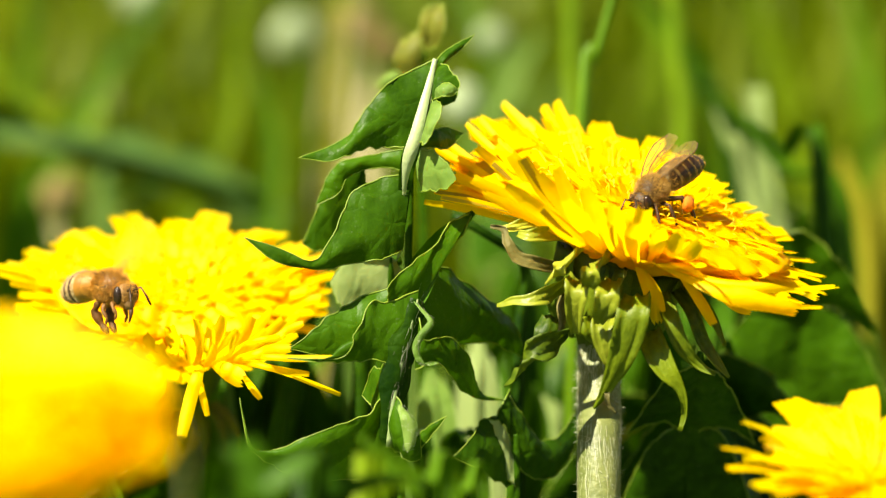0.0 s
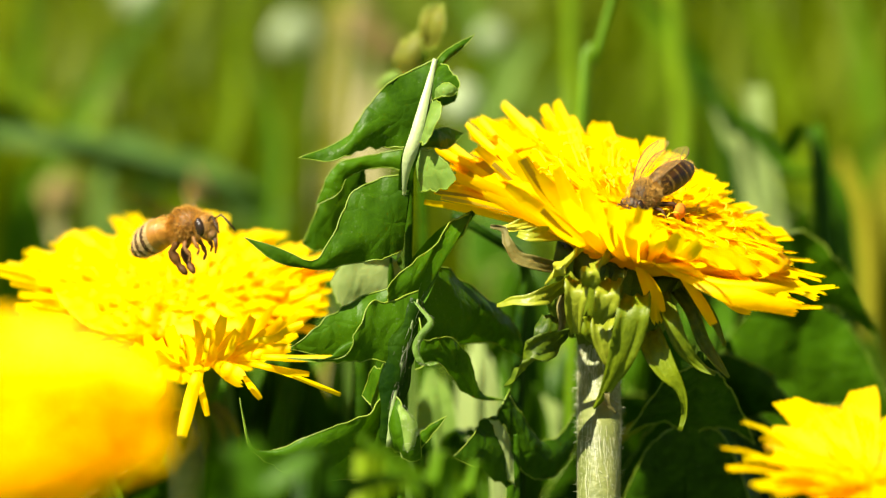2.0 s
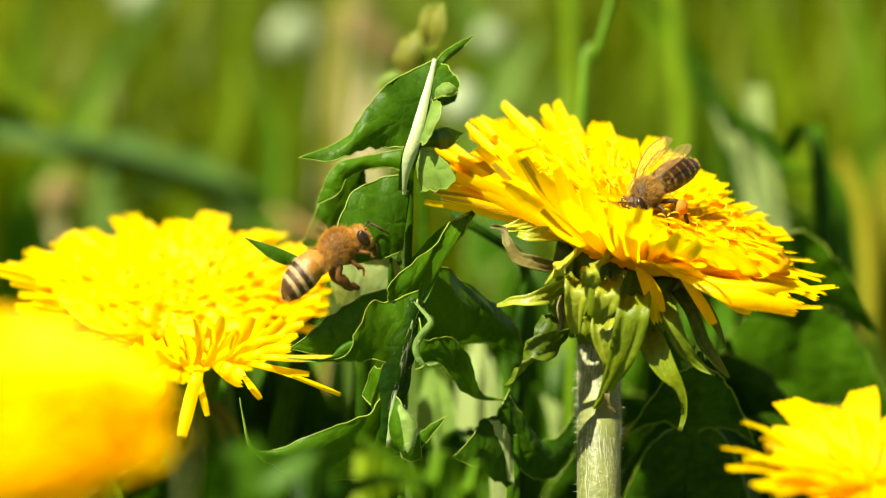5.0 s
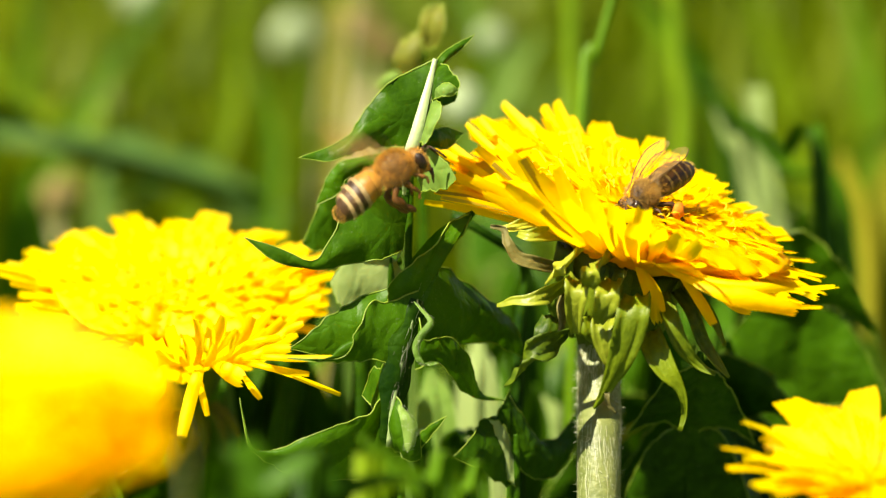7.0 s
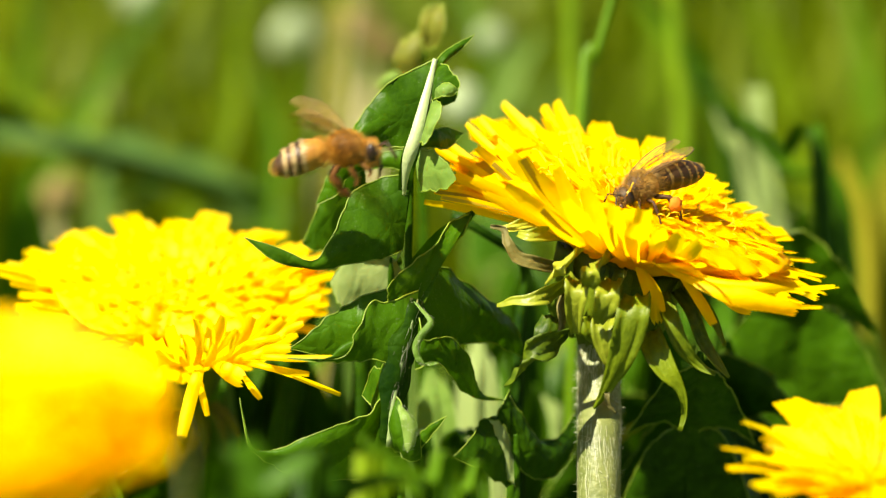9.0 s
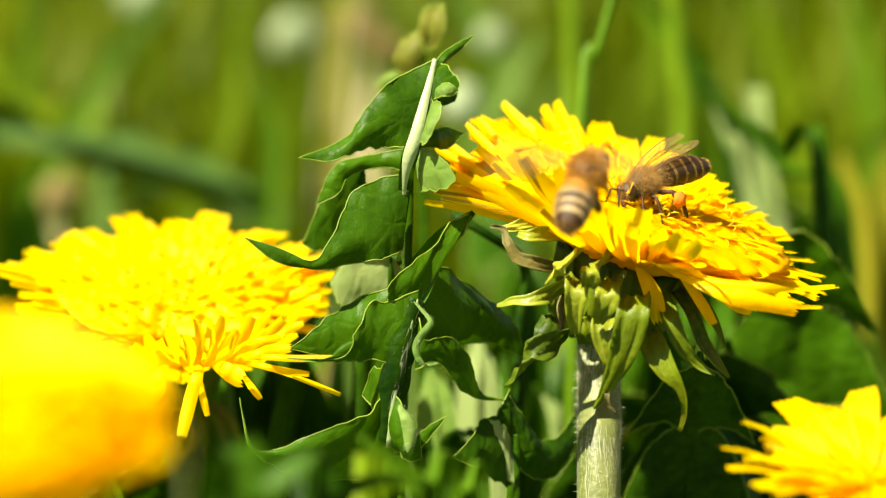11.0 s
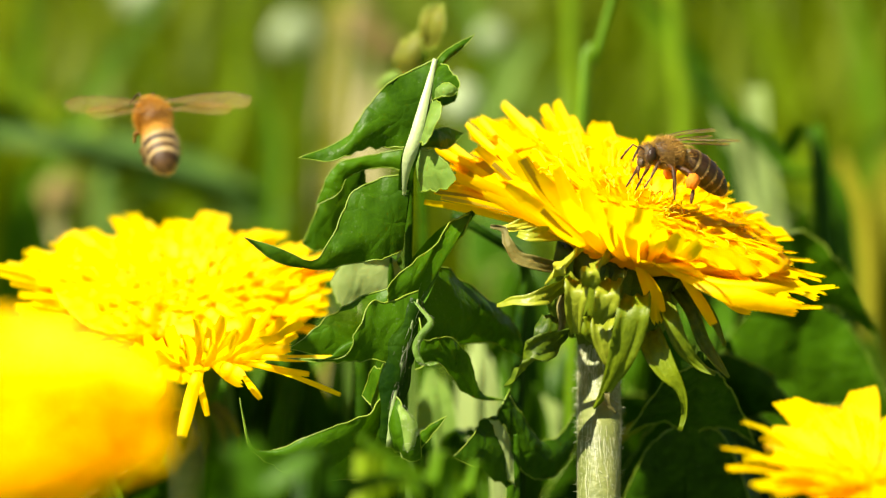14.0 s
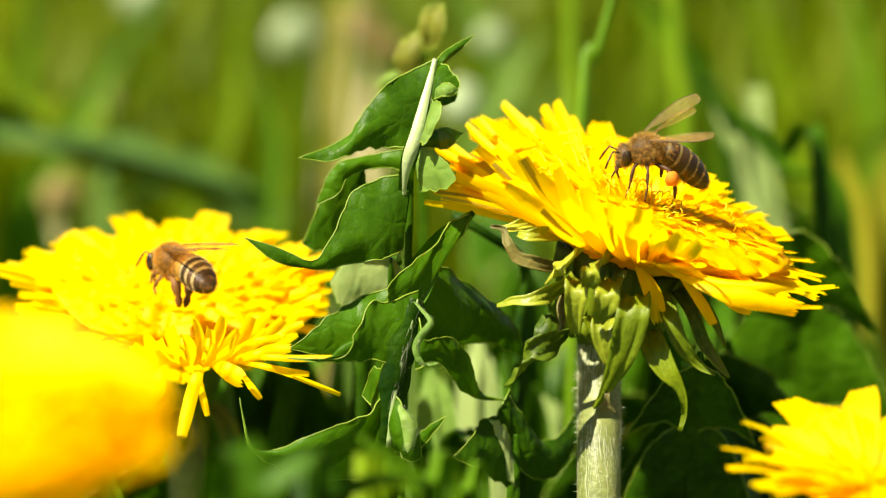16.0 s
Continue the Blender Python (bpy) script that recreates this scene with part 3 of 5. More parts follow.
        strap_floret(top, Vector(base) - root, Vector(tip) - root, sag, w, striped, rnd)

    # the one that the second bee leaves and lands on
    top, head, root, c, turn, line = dandelion((-32.6, 31, -11.7), 24, 3, 0.882, 11, "open yellow dandelion with drooping rim florets", (-34, 60),
                                               [(0, 22, 9), (22, 23, 10.8), (48, 22, 10.4), (70, 20.5, 11.1), (90, 20, 11.1), (112, 21.5, 10.4), (135, 23.5, 9.4), (180, 24.5, 9.5), (225, 22, 4), (268, 14, 1.0), (300, 17, 2.5), (320, 20.5, 5.4), (340, 21, 7.5)],
                                               10.0, 290, 760, bend=[(-31.5, 40, -34.0)], wide=1.12, rough=1.0, striped=False, curl=0.6, bed=0.98, spread=0.68, inner=0.9)
    for pts, w, side in (
                   ([(-32.2, 17, -13.2), (-31.9, 1, -13.7), (-32.1, 0, -15.6), (-32.8, 0, -16.9)], 1.7, (1, 0, 0.1)),
                   ([(-28.5, 17, -13.2), (-27.6, 1, -13.7), (-28.4, 0, -16.5), (-29.4, -1, -20.9)], 1.5, (1, 0, -0.2)),
                   ([(-28.7, 17, -14.5), (-27.4, 2, -16.0), (-26.7, 1, -18.8)], 0.8, (1, 0, 0.2)),
                   ([(-27.5, 17, -13.2), (-25.0, 0, -13.5), (-23.7, -1, -14.2), (-22.6, -2, -14.7)], 2.2, (0.4, -0.3, 0.9)),
                   ([(-24.2, 17, -13.9), (-22.0, 2, -15.3), (-20.7, 1, -16.9)], 0.8, (0.8, 0, 0.6)),
                   ([(-25.5, 17, -13.2), (-21.3, 0, -13.0), (-18.1, 0, -13.7), (-15.2, 0, -14.1)], 0.8, (0.2, 0.3, 0.9)),
                   ([(-24.2, 17, -13.2), (-18.2, 2, -14.0), (-14.4, 2, -15.4), (-11.7, 2, -16.5)], 0.6, (0.3, 0.3, 0.9)),
                   ([(-25.5, 17, -13.2), (-20.7, 0, -12.2), (-16.8, -1, -12.3), (-12.3, -2, -12.2)], 0.8, (0.1, 0.3, 0.95)),
                   ([(-26.2, 17, -13.2), (-22.0, 1, -12.1), (-19.4, 1, -11.4), (-17.4, 1, -11.2)], 1.3, (0.1, 0.3, 0.95)),
                   ([(-25.8, 17, -12.6), (-22.0, 2, -10.5), (-18.8, 2, -10.1), (-18.2, 2, -9.6)], 0.8, (0.2, 0.3, 0.95)),
                   ([(-28.7, 17, -13.8), (-26.9, 0, -12.1), (-26.5, -1, -10.1)], 0.6, (1, 0, 0.1)),
                   ([(-31.1, 17, -13.4), (-29.5, 0, -11.7), (-29.5, -1, -10.1)], 0.5, (1, 0, 0.1)),
                   ([(-24.8, 3, -12.1), (-24.2, 0, -11.3), (-23.5, -1, -9.8)], 0.6, (1, 0, 0.1)),
                   ([(-22.9, 17, -11.5), (-19.5, 3, -10.1), (-17.0, 3, -8.9), (-16.0, 3, -8.4)], 0.9, (0.3, 0.3, 0.95))):
        loose_floret(top, root, pts, w, side)
    rnd = random.Random(12)
    for base, tip, sag, w in (
            ((-31.4, 14, -13.4), (-36.2, 6, -12.9), 0.6, 1.4), ((-31.2, 14, -13.4), (-35.5, 5, -11.0), 0.6, 1.5), ((-30.8, 14, -13.4), (-33.9, 4, -9.7), 0.6, 1.5),
            ((-30.4, 14, -13.5), (-32.3, 3, -10.3), 0.6, 1.4), ((-30.0, 14, -13.5), (-31.1, 3, -8.8), 0.6, 1.5), ((-29.6, 14, -13.6), (-29.4, 2, -9.7), 0.6, 1.4),
            ((-29.2, 14, -13.6), (-28.1, 2, -8.0), 0.6, 1.4), ((-28.7, 14, -13.7), (-26.3, 1, -9.0), 0.5, 1.4), ((-28.3, 14, -13.6), (-24.9, 2, -7.6), 0.5, 1.4),
            ((-27.8, 14, -13.6), (-23.3, 2, -9.3), 0.5, 1.4), ((-27.3, 14, -13.5), (-21.7, 4, -7.7), 0.5, 1.5), ((-26.9, 14, -13.5), (-20.2, 3, -9.2), 0.5, 1.3),
            ((-26.3, 14, -13.4), (-18.3, 6, -8.1), 0.5, 1.3), ((-25.9, 14, -13.4), (-16.7, 6, -9.8), 0.5, 1.0), ((-27.9, 14, -13.6), (-23.7, 2, -11.0), 0.5, 1.3),
            ((-27.3, 14, -13.5), (-21.5, 3, -10.5), 0.5, 1.2), ((-30.0, 14, -13.5), (-31.0, 2, -11.3), 0.6, 1.4), ((-30.7, 14, -13.5), (-33.6, 4, -12.0), 0.6, 1.4),
            ((-26.7, 14, -13.5), (-19.8, 8, -7.0), 0.5, 1.4), ((-25.8, 14, -13.4), (-16.6, 10, -7.3), 0.5, 1.2), ((-28.6, 14, -13.7), (-25.8, 1, -10.8), 0.5, 1.3)):
        strap_floret(top, Vector(base) - root, Vector(tip) - root, sag, w, False, rnd)
    for k in range(7):
        a = radians(215 + k * 21)
        d = Vector((math.cos(a), math.sin(a) * 0.6, 0))
        b = root + c + d * 5 + Vector((0, 2, -7))
        bract(top, root, [b, b + d * 2.5 + Vector((0, 0, -2.5)), b + d * 3.4 + Vector((0, 0, -6 - k % 3))], 2.2, BRACT, (-d.y, d.x, 0))

    # close to the lens, far out of focus
    dandelion((-33.5, -125, -21.6), 20, 0, 0.76, 23, "broad yellow dandelion near the lens", (-36, -119), [(0, 17.5, 10.5), (45, 19, 13), (90, 20, 16), (135, 20, 16.5), (180, 20.5, 15.5), (270, 13, 11), (320, 15.5, 10)], 16.0, 240, 600, wide=1.5, striped=False)
    # low, at the edge of the view
    dandelion((44.6, -34, -25.2), 14, 0, 0.80, 31, "low yellow dandelion with blunt florets", (48, -28),
              [(0, 19, 4.5), (60, 21, 7.6), (90, 19, 8.2), (120, 22, 8.0), (150, 21, 6.8), (180, 21.5, 4.6), (210, 20, 2.8), (270, 17, 1.5), (320, 18, 2.5)], 4.6, 56, 0, wide=2.0, rough=1.3, striped=False, curl=0.2, bed=0.5, spread=0.5)


build_dandelions()


# ---- dandelion leaves ----
def lobe(A, B, T, ups, downs, bulge=1.0, wave=0.25, seed=0, rows=40, cols=8):
    """A tooth of a leaf between the midrib points A and B and its tip T; ups and downs: what its two edges pass on the way. Returns the blade and its two edges."""
    a, b = spline([A, *ups, T], rows), spline([B, *downs, T], rows)
    for i in range(2, rows - 2):
        # small uneven teeth
        w = (b[i] - a[i])
        k = 0.5 * math.sin(math.pi * i / rows) * min(1, w.length / 5)
        if w.length > 1e-6:
            w.normalize()
        a[i] = a[i] + w * k * noise.noise(Vector((i * 0.37, seed * 3.1, 0.5)))
        b[i] = b[i] + w * k * noise.noise(Vector((i * 0.37, seed * 3.1, 7.5)))
    verts, faces, ea, eb = [], [], [], []
    for i in range(rows + 1):
        s = i / rows
        across = b[i] - a[i]
        along = a[min(i + 1, rows)] + b[min(i + 1, rows)] - a[max(i - 1, 0)] - b[max(i - 1, 0)]
        nrm = along.cross(across)
        nrm = nrm.normalized() if nrm.length > 1e-6 else Vector((0, -1, 0))
        if nrm.y > 0:
            nrm = -nrm
        for k in range(cols + 1):
            c = k / cols
            p = a[i] + across * c
            h = bulge * math.sin(math.pi * c) * math.sin(math.pi * min(0.96, 0.15 + s))
            h += wave * 1.6 * noise.noise(p * 0.28 + Vector((seed, 0, 0))) * (1 - 0.4 * s)
            rim = abs(2 * c - 1) ** 3
            h += 0.5 * min(1, across.length / 4) * rim * noise.noise(p * 0.55 + Vector((0, seed, 3))) * math.sin(math.pi * min(1, s + 0.1))
            h += 0.10 * noise.noise(p * 1.7)
            p = p + nrm * h
            verts.append(p)
        ea.append(verts[-cols - 1])
        eb.append(verts[-1])
    for i in range(rows):
        for k in range(cols):
            q = i * (cols + 1) + k
            faces.append((q, q + 1, q + cols + 2, q + cols + 1))
    return (verts, faces), ea, eb


def leaf(label, rib, rib_r, lobes, mat=LEAF, edge=0.105, seed=0, strip=3.0, rib_mat=None, rib_w=None):
    """A toothed dandelion leaf: midrib points from its foot to its tip, and lobes as for lobe(), all in the plant frame."""
    root = Vector(rib[0])
    top = thing("dandelion_leaf", root, label, "leaf", "dandelion leaves")
    line = spline([Vector(p) - root for p in rib], 30)
    n = len(line) - 1
    cut = int(n * 0.36) if rib_mat else 0
    if cut:
        part("leaf_stalk", tube(line[:cut + 1], 0.7, 8), LEAF, top)
        line = line[cut:]
        n -= cut
    rr = [max(0.11, rib_r[0] + (rib_r[1] - rib_r[0]) * i / n) for i in range(n + 1)]
    keel = ribbon([p + Vector((0, -0.25, 0)) for p in line], [q * 2.1 * (1 if i < n - 4 else (n - i + 0.6) / 5) for i, q in enumerate(rr)], (1, 0.1, 0.1), -0.22, 6)
    if rib_w:
        keel = ribbon([p + Vector((0, -0.25, 0)) for p in line], [v.x for v in spline([(w, 0, 0) for w in rib_w], n)], (1, 0.1, 0.1), -0.22, 6)
    part("midrib", merge(keel, tube(line, [q * 0.55 for q in rr], 8)), rib_mat or LEAF, top, "pale whitish midrib" if rib_mat is RIB else "")
    blades, pale, edges = [], [], []
    for i, (A, B, T, ups, downs, bulge, *own) in enumerate(lobes):
        off = [[Vector(p) - root for p in q] for q in ([A, B, T], ups, downs)]
        shape, ea, eb = lobe(*off[0], off[1], off[2], bulge, 0.3, seed + i)
        (pale if own else blades).append(shape)
        for e in (ea, eb):
            edges.append(tube(e, [edge * (1 - 0.5 * k / len(e)) for k in range(len(e))], 5))
    if strip:
        n2 = len(line) - 1
        blades.append(ribbon([p + Vector((0, 0.4, 0)) for p in line], [0.3 + strip * max(0, math.sin(math.pi * max(0, i / n2 - (0.1 if cut else 0.42)) / (0.92 if cut else 0.6))) for i in range(n2 + 1)], (1, 0.1, 0.2), 0.12, 4))
    part("leaf_blade", merge(*blades), mat, top)
    # undersides, and a fold whose light is put into the same paler colour
    if pale:
        part("leaf_underside", merge(*pale), LEAF_PALE, top, "paler turned-up undersides and folds")
    part("leaf_margin", merge(*edges), MARGIN, top, "thin paler leaf margin")
    return top


def build_main_leaves():
    leaf("upright toothed green dandelion leaf with a white midrib", [soil(-12, 26), (-7.2, 18, -13.4), (-4.9, 7, 0.1), (-4.2, 0.4, 8.4), (-2.9, -0.5, 13.4), (-0.9, 2, 21.5)], (-0.1, 0.55), [
        ((-1.0, 2, 21.5), (-3.5, 1, 11.7), (-16.3, -1, 10.2), [(-6.0, 1, 18.9), (-9.2, 0, 15.1), (-11.0, 0, 12.6)], [(-6.0, 1, 11.4), (-9.2, 0, 11.2), (-12.3, -1, 10.0)], 0.8),
        ((-3.8, 2, 8.5), (-4.6, 3, -0.1), (-22.3, -2, 1.3), [(-7.4, 2, 7.9), (-10.5, 1, 5.8), (-12.7, -1, 1.0), (-14.7, -2, -1.3), (-18.3, -2, 0.1)], [(-6.0, 2, -0.8), (-8.2, 1, -1.3), (-11.7, 0, -2.0), (-14.9, -1, -2.2), (-18.8, -2, -1.4)], 0.9),
        ((-0.8, 2, 21.3), (-0.9, 2, 19.6), (3.7, 5, 24.5), [(0.1, 3, 22.4), (1.5, 4, 23.4)], [(0.4, 3, 21.3), (2.2, 4, 22.9)], 0.6),
        ((-0.6, 2, 21.1), (-1.2, 1, 16.8), (-0.1, -1, 16.0), [(0.7, 1, 20.5), (1.8, 0, 18.7), (1.5, -1, 16.9)], [(-0.8, 0, 16.4)], 1.2),
        # lit inner side of the fold, its light painted with the paler colour
        ((-0.9, 1, 18.5), (-1.1, 0, 16.9), (1.7, -2, 17.8), [(0.1, -1, 18.5), (1.0, -2, 18.5)], [(-0.1, -2, 17.1), (1.0, -2, 17.2)], 0.5, 1),
        ((-1.2, 1, 17.1), (-2.7, 0, 12.2), (-2.3, -3, 11.7), [(-0.5, -2, 16.4), (-0.4, -3, 14.9), (-1.2, -3, 13.0)], [(-2.5, -2, 11.9)], 0.5, 1),
        ((-2.5, 4, 13.2), (-2.8, 4, 11.5), (2.5, 9, 13.4), [(-1.2, 5, 13.5), (0.4, 7, 14.0)], [(-1.2, 5, 11.6), (0.7, 7, 11.6)], 0.4),
        ((-3.3, 2, 11.2), (-2.4, 2, 6.5), (1.4, -3, 7.8), [(-1.5, 0, 11.2), (0.1, -2, 10.0)], [(-1.2, 0, 6.6), (0.4, -2, 6.8)], 0.4, 1)], seed=1, strip=1.6, rib_mat=RIB, rib_w=(0.3, 0.4, 0.5, 1.45, 1.4, 1.0, 0.4))
    leaf("sunlit green tooth of a leaf behind the upright one", [soil(-7, 16), (-4.0, 9, -1.2), (-4.0, 7, 7.2), (-3.4, 6, 11.6)], (0.5, 0.3), [
        ((-3.4, 6, 11.6), (-4.0, 6, 8.7), (-14.6, 5, 5.0), [(-7.4, 6, 10.9), (-11.1, 5, 10.1), (-12.9, 5, 8.8), (-13.8, 5, 6.8)], [(-6.1, 6, 9.3), (-9.3, 5, 9.0), (-11.1, 5, 7.9), (-12.1, 5, 6.2)], 0.5)], seed=14, strip=0)
    # the same stand, turned away: pale undersides and a dark leaf behind
    leaf("green dandelion leaf half hidden behind the upright one", [soil(-10, 30), (-9.7, 24, -13.5), (-10.9, 18, 1.4), (-9.5, 15, 10.0)], (0.9, 0.4), [
        ((-9.5, 15, 10.3), (-10.3, 16, 6.7), (-16.4, 14, 0.6), [(-12.2, 15, 10.0), (-13.8, 14, 7.3), (-15.3, 14, 3.4)], [(-11.2, 16, 4.0), (-12.8, 15, 0.1), (-14.8, 14, -0.3)], 0.5)], seed=4)
    # its bright sunlit look comes from the paler colour
    leaf("leaf underside behind the toothed leaf, sunlight put into its pale colour", [soil(-9, 24), (-6.2, 12, -13.1), (-6.0, 9, -5.2), (-6.0, 8, -1.0)], (0.6, 0.3), [
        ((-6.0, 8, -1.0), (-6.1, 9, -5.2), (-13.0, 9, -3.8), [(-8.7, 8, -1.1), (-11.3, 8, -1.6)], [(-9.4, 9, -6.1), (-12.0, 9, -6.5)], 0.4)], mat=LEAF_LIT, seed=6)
    leaf("young curled brownish leaf tip of a dandelion", [soil(0, 60), (-2.3, 52, 1.5), (-2.4, 46, 17.1), (-2.3, 42, 24.6)], (0.5, 0.3), [
        ((-0.8, 42, 30.5), (-2.3, 42, 24.6), (-3.0, 42, 27.9), [(-2.0, 42, 30.2), (-2.7, 42, 29.3)], [(-2.5, 42, 25.4), (-3.0, 42, 26.7)], 1.4),
        ((-0.6, 42, 30.7), (-2.3, 42, 24.6), (0.3, 39, 28.4), [(0.0, 40, 30.1)], [(-1.0, 40, 25.3), (0.0, 39, 26.8)], 1.2)], mat=LEAF_YOUNG, seed=8, strip=0)
    leaf("young olive leaf with a white downy edge", [soil(-2, 66), (-2.8, 54, 1.5), (-2.6, 48, 15.8), (-2.3, 44, 23.1)], (0.5, 0.3), [
        ((-2.3, 44, 27.0), (-2.3, 44, 23.1), (-6.0, 46, 23.9), [(-3.5, 44, 27.1), (-5.1, 45, 26.0), (-5.8, 46, 24.8)], [(-3.5, 44, 22.2), (-5.1, 45, 21.9), (-5.8, 46, 22.7)], 1.5),
        ((-4.9, 46, 22.5), (-5.1, 46, 21.4), (-8.7, 48, 20.6), [(-6.3, 46, 22.3), (-7.7, 47, 21.5)], [(-6.7, 46, 20.7), (-7.7, 47, 20.3)], 0.6, 1)], mat=LEAF_YOUNG, seed=9, strip=0)
    # the lower leaf, strongly waved
    waved = leaf("waved toothed dandelion leaf with a downy midrib", [soil(-10, 4), (-9.2, 2, -26.9), (-6.0, 1, -19.1), (-4.6, 4, -10.2), (-3.2, 5, -3.8), (-0.3, 4, 0.7), (3.5, 4, 4.2)], (0.6, 0.3), [
        ((3.5, 4, 4.2), (-2.9, 0, -6.3), (-6.3, -3, -4.5), [(0.7, 3, 2.9), (-1.0, 1, 0.4), (-4.4, -1, -2.2)], [(-4.6, -1, -6.6), (-6.0, -2, -6.0)], 0.6),
        ((3.5, 4, 4.2), (-2.6, 0, -6.6), (-3.5, 1, -3.5), [(2.0, 4, 1.4), (0.4, 3, -0.6), (-2.1, 2, -1.5)], [(-3.1, 1, -5.7)], 0.5),
        ((-2.1, 2, -1.3), (-4.2, 1, -10.9), (10.3, 19, -13.2), [(0.7, 6, -2.4), (4.4, 11, -5.2), (8.1, 16, -8.6)], [(-0.9, 4, -11.1), (5.7, 13, -11.0), (8.4, 17, -12.3)], 1.2),
        ((-2.7, -1, -7.6), (-3.1, -1, -13.6), (7.1, 9, -17.5), [(-2.2, -3, -10.3), (0.4, 0, -10.0), (2.8, 3.5, -12.1), (4.3, 6.5, -16.2)], [(-0.8, 0, -12.7), (1.0, 2, -14.7), (3.3, 5, -16.9)], 0.7),
        ((-2.7, -1, -4.7), (-3.7, -1, -13.4), (-17.4, -4, -12.2), [(-6.0, -2, -5.9), (-8.2, -3, -6.1), (-9.7, -4, -9.4), (-11.3, -4, -12.1)], [(-7.9, -2, -12.6), (-11.0, -3, -12.7), (-14.1, -4, -12.6)], 0.8),
        ((-4.4, 3, -3.8), (-5.4, 3, -8.3), (-17.4, 1, -11.3), [(-8.0, 3, -5.1), (-11.8, 2, -6.7), (-15.0, 1, -9.5)], [(-8.6, 2, -9.6), (-11.8, 2, -12.1)], 0.5),
        ((-6.0, -1, -12.7), (-6.9, -1, -17.7), (-9.2, 2, -16.6), [(-7.1, 0, -13.3), (-8.2, 1, -14.0)], [(-7.9, 1, -17.8)], 0.3),
        ((-6.0, -1, -15.8), (-9.2, 1, -26.1), (-22.8, -3, -16.6), [(-7.4, -2, -17.2), (-9.1, -3, -18.8), (-14.1, -4, -20.5), (-18.6, -4, -22.4), (-21.4, -4, -22.0)], [(-13.0, 0, -26.1), (-17.4, -2, -25.2), (-20.1, -4, -23.4), (-21.8, -4, -21.8)], 0.9),
        ((-5.7, -1, -15.8), (-6.6, 0, -22.3), (-2.5, -2, -23.5), [(-4.4, -3, -18.0), (-2.9, -4, -20.3), (-2.5, -3, -22.1)], [(-5.3, -1, -22.8), (-3.7, -2, -23.7)], 1.0),
        ((-5.0, 0, -21.0), (-6.0, 0, -23.5), (0.4, -1, -18.8), [(-3.1, 0, -21.0), (-1.2, -1, -19.7)], [(-3.1, 0, -22.9), (-0.9, -1, -20.6)], 0.3)], seed=20)
    # rolled, downy edges that show the paler underside
    for pts, w, mat in (([(-3.2, -3, -5.9), (-2.0, -4, -7.1), (-1.3, -5, -8.2), (-2.5, -5, -9.8), (-3.0, -5, -11.1), (-2.3, -5, -12.8), (-0.5, -4, -12.7)], 0.7, LEAF_PALE), ([(-4.9, -4, -17.4), (-3.9, -5, -19.0), (-3.6, -5, -20.7), (-3.9, -5, -22.6)], 1.6, LEAF_PALE)):
        root = Vector(pts[0])
        t = thing("dandelion_leaf", root, "rolled pale downy edge of the waved leaf", "leaf", "dandelion leaves")
        line = spline([Vector(p) - root for p in pts], 20)
        part("leaf_blade", ribbon(line, [0.2 + w * math.sin(math.pi * i / 20) ** 0.6 for i in range(21)], (0.95, 0.2, -0.3), 0.3, 6), mat, t)
        down(t, line, w * 0.35, 320, 9, long=0.2, fine=0.5)
    # the blade beside the midrib, and the midrib's ridge on it
    line = spline([Vector(p) - soil(-10, 4) for p in [(-2.9, -1, -5.7), (-3.6, -1.5, -8.5), (-4.3, -1.5, -11.4), (-5.1, -1.5, -14.4), (-5.8, -1.5, -18.4), (-6.1, -1, -22.2)]], 20)
    part("leaf_blade", ribbon(line, [0.8 + 3.0 * math.sin(math.pi * (0.12 + 0.8 * i / 20)) + 0.5 * math.sin(i * 1.1) for i in range(21)], (0.9, 0.45, 0.3), 0.22, 8), LEAF, waved)
    part("midrib", tube([p + Vector((0, -0.1, 0)) for p in line], [0.42 - 0.012 * i for i in range(21)][::-1], 8), RIB, waved)
    # cobweb of white down on the midrib
    down(waved, line, 0.45, 70, 12, 0.0, 0.75, long=0.3, lay=1.0, fine=0.45)

    # drooping ones by the tall stem
    leaf("dark green leaf drooping beside the tall stem", [soil(6, 22), (8.1, 18, -29.3), (8.0, 14, -21.1), (7.7, 14, -17.1)], (0.8, 0.4), [
        ((7.9, 10, -16.2), (7.9, 10, -22.8), (1.1, 3, -23.7), [(6.2, 8, -19.2), (4.2, 6, -19.7), (2.9, 4, -21.9)], [(7.5, 9, -27.3), (4.9, 5, -25.5)], 0.6),
        ((7.6, 10, -16.9), (7.9, 10, -21.5), (16.8, 20, -16.6), [(9.6, 12, -20.0), (11.6, 15, -22.3), (14.3, 18, -21.4)], [(9.6, 12, -26.2), (13.4, 16, -26.3), (16.1, 19, -22.7)], 0.8)], seed=33)


build_main_leaves()


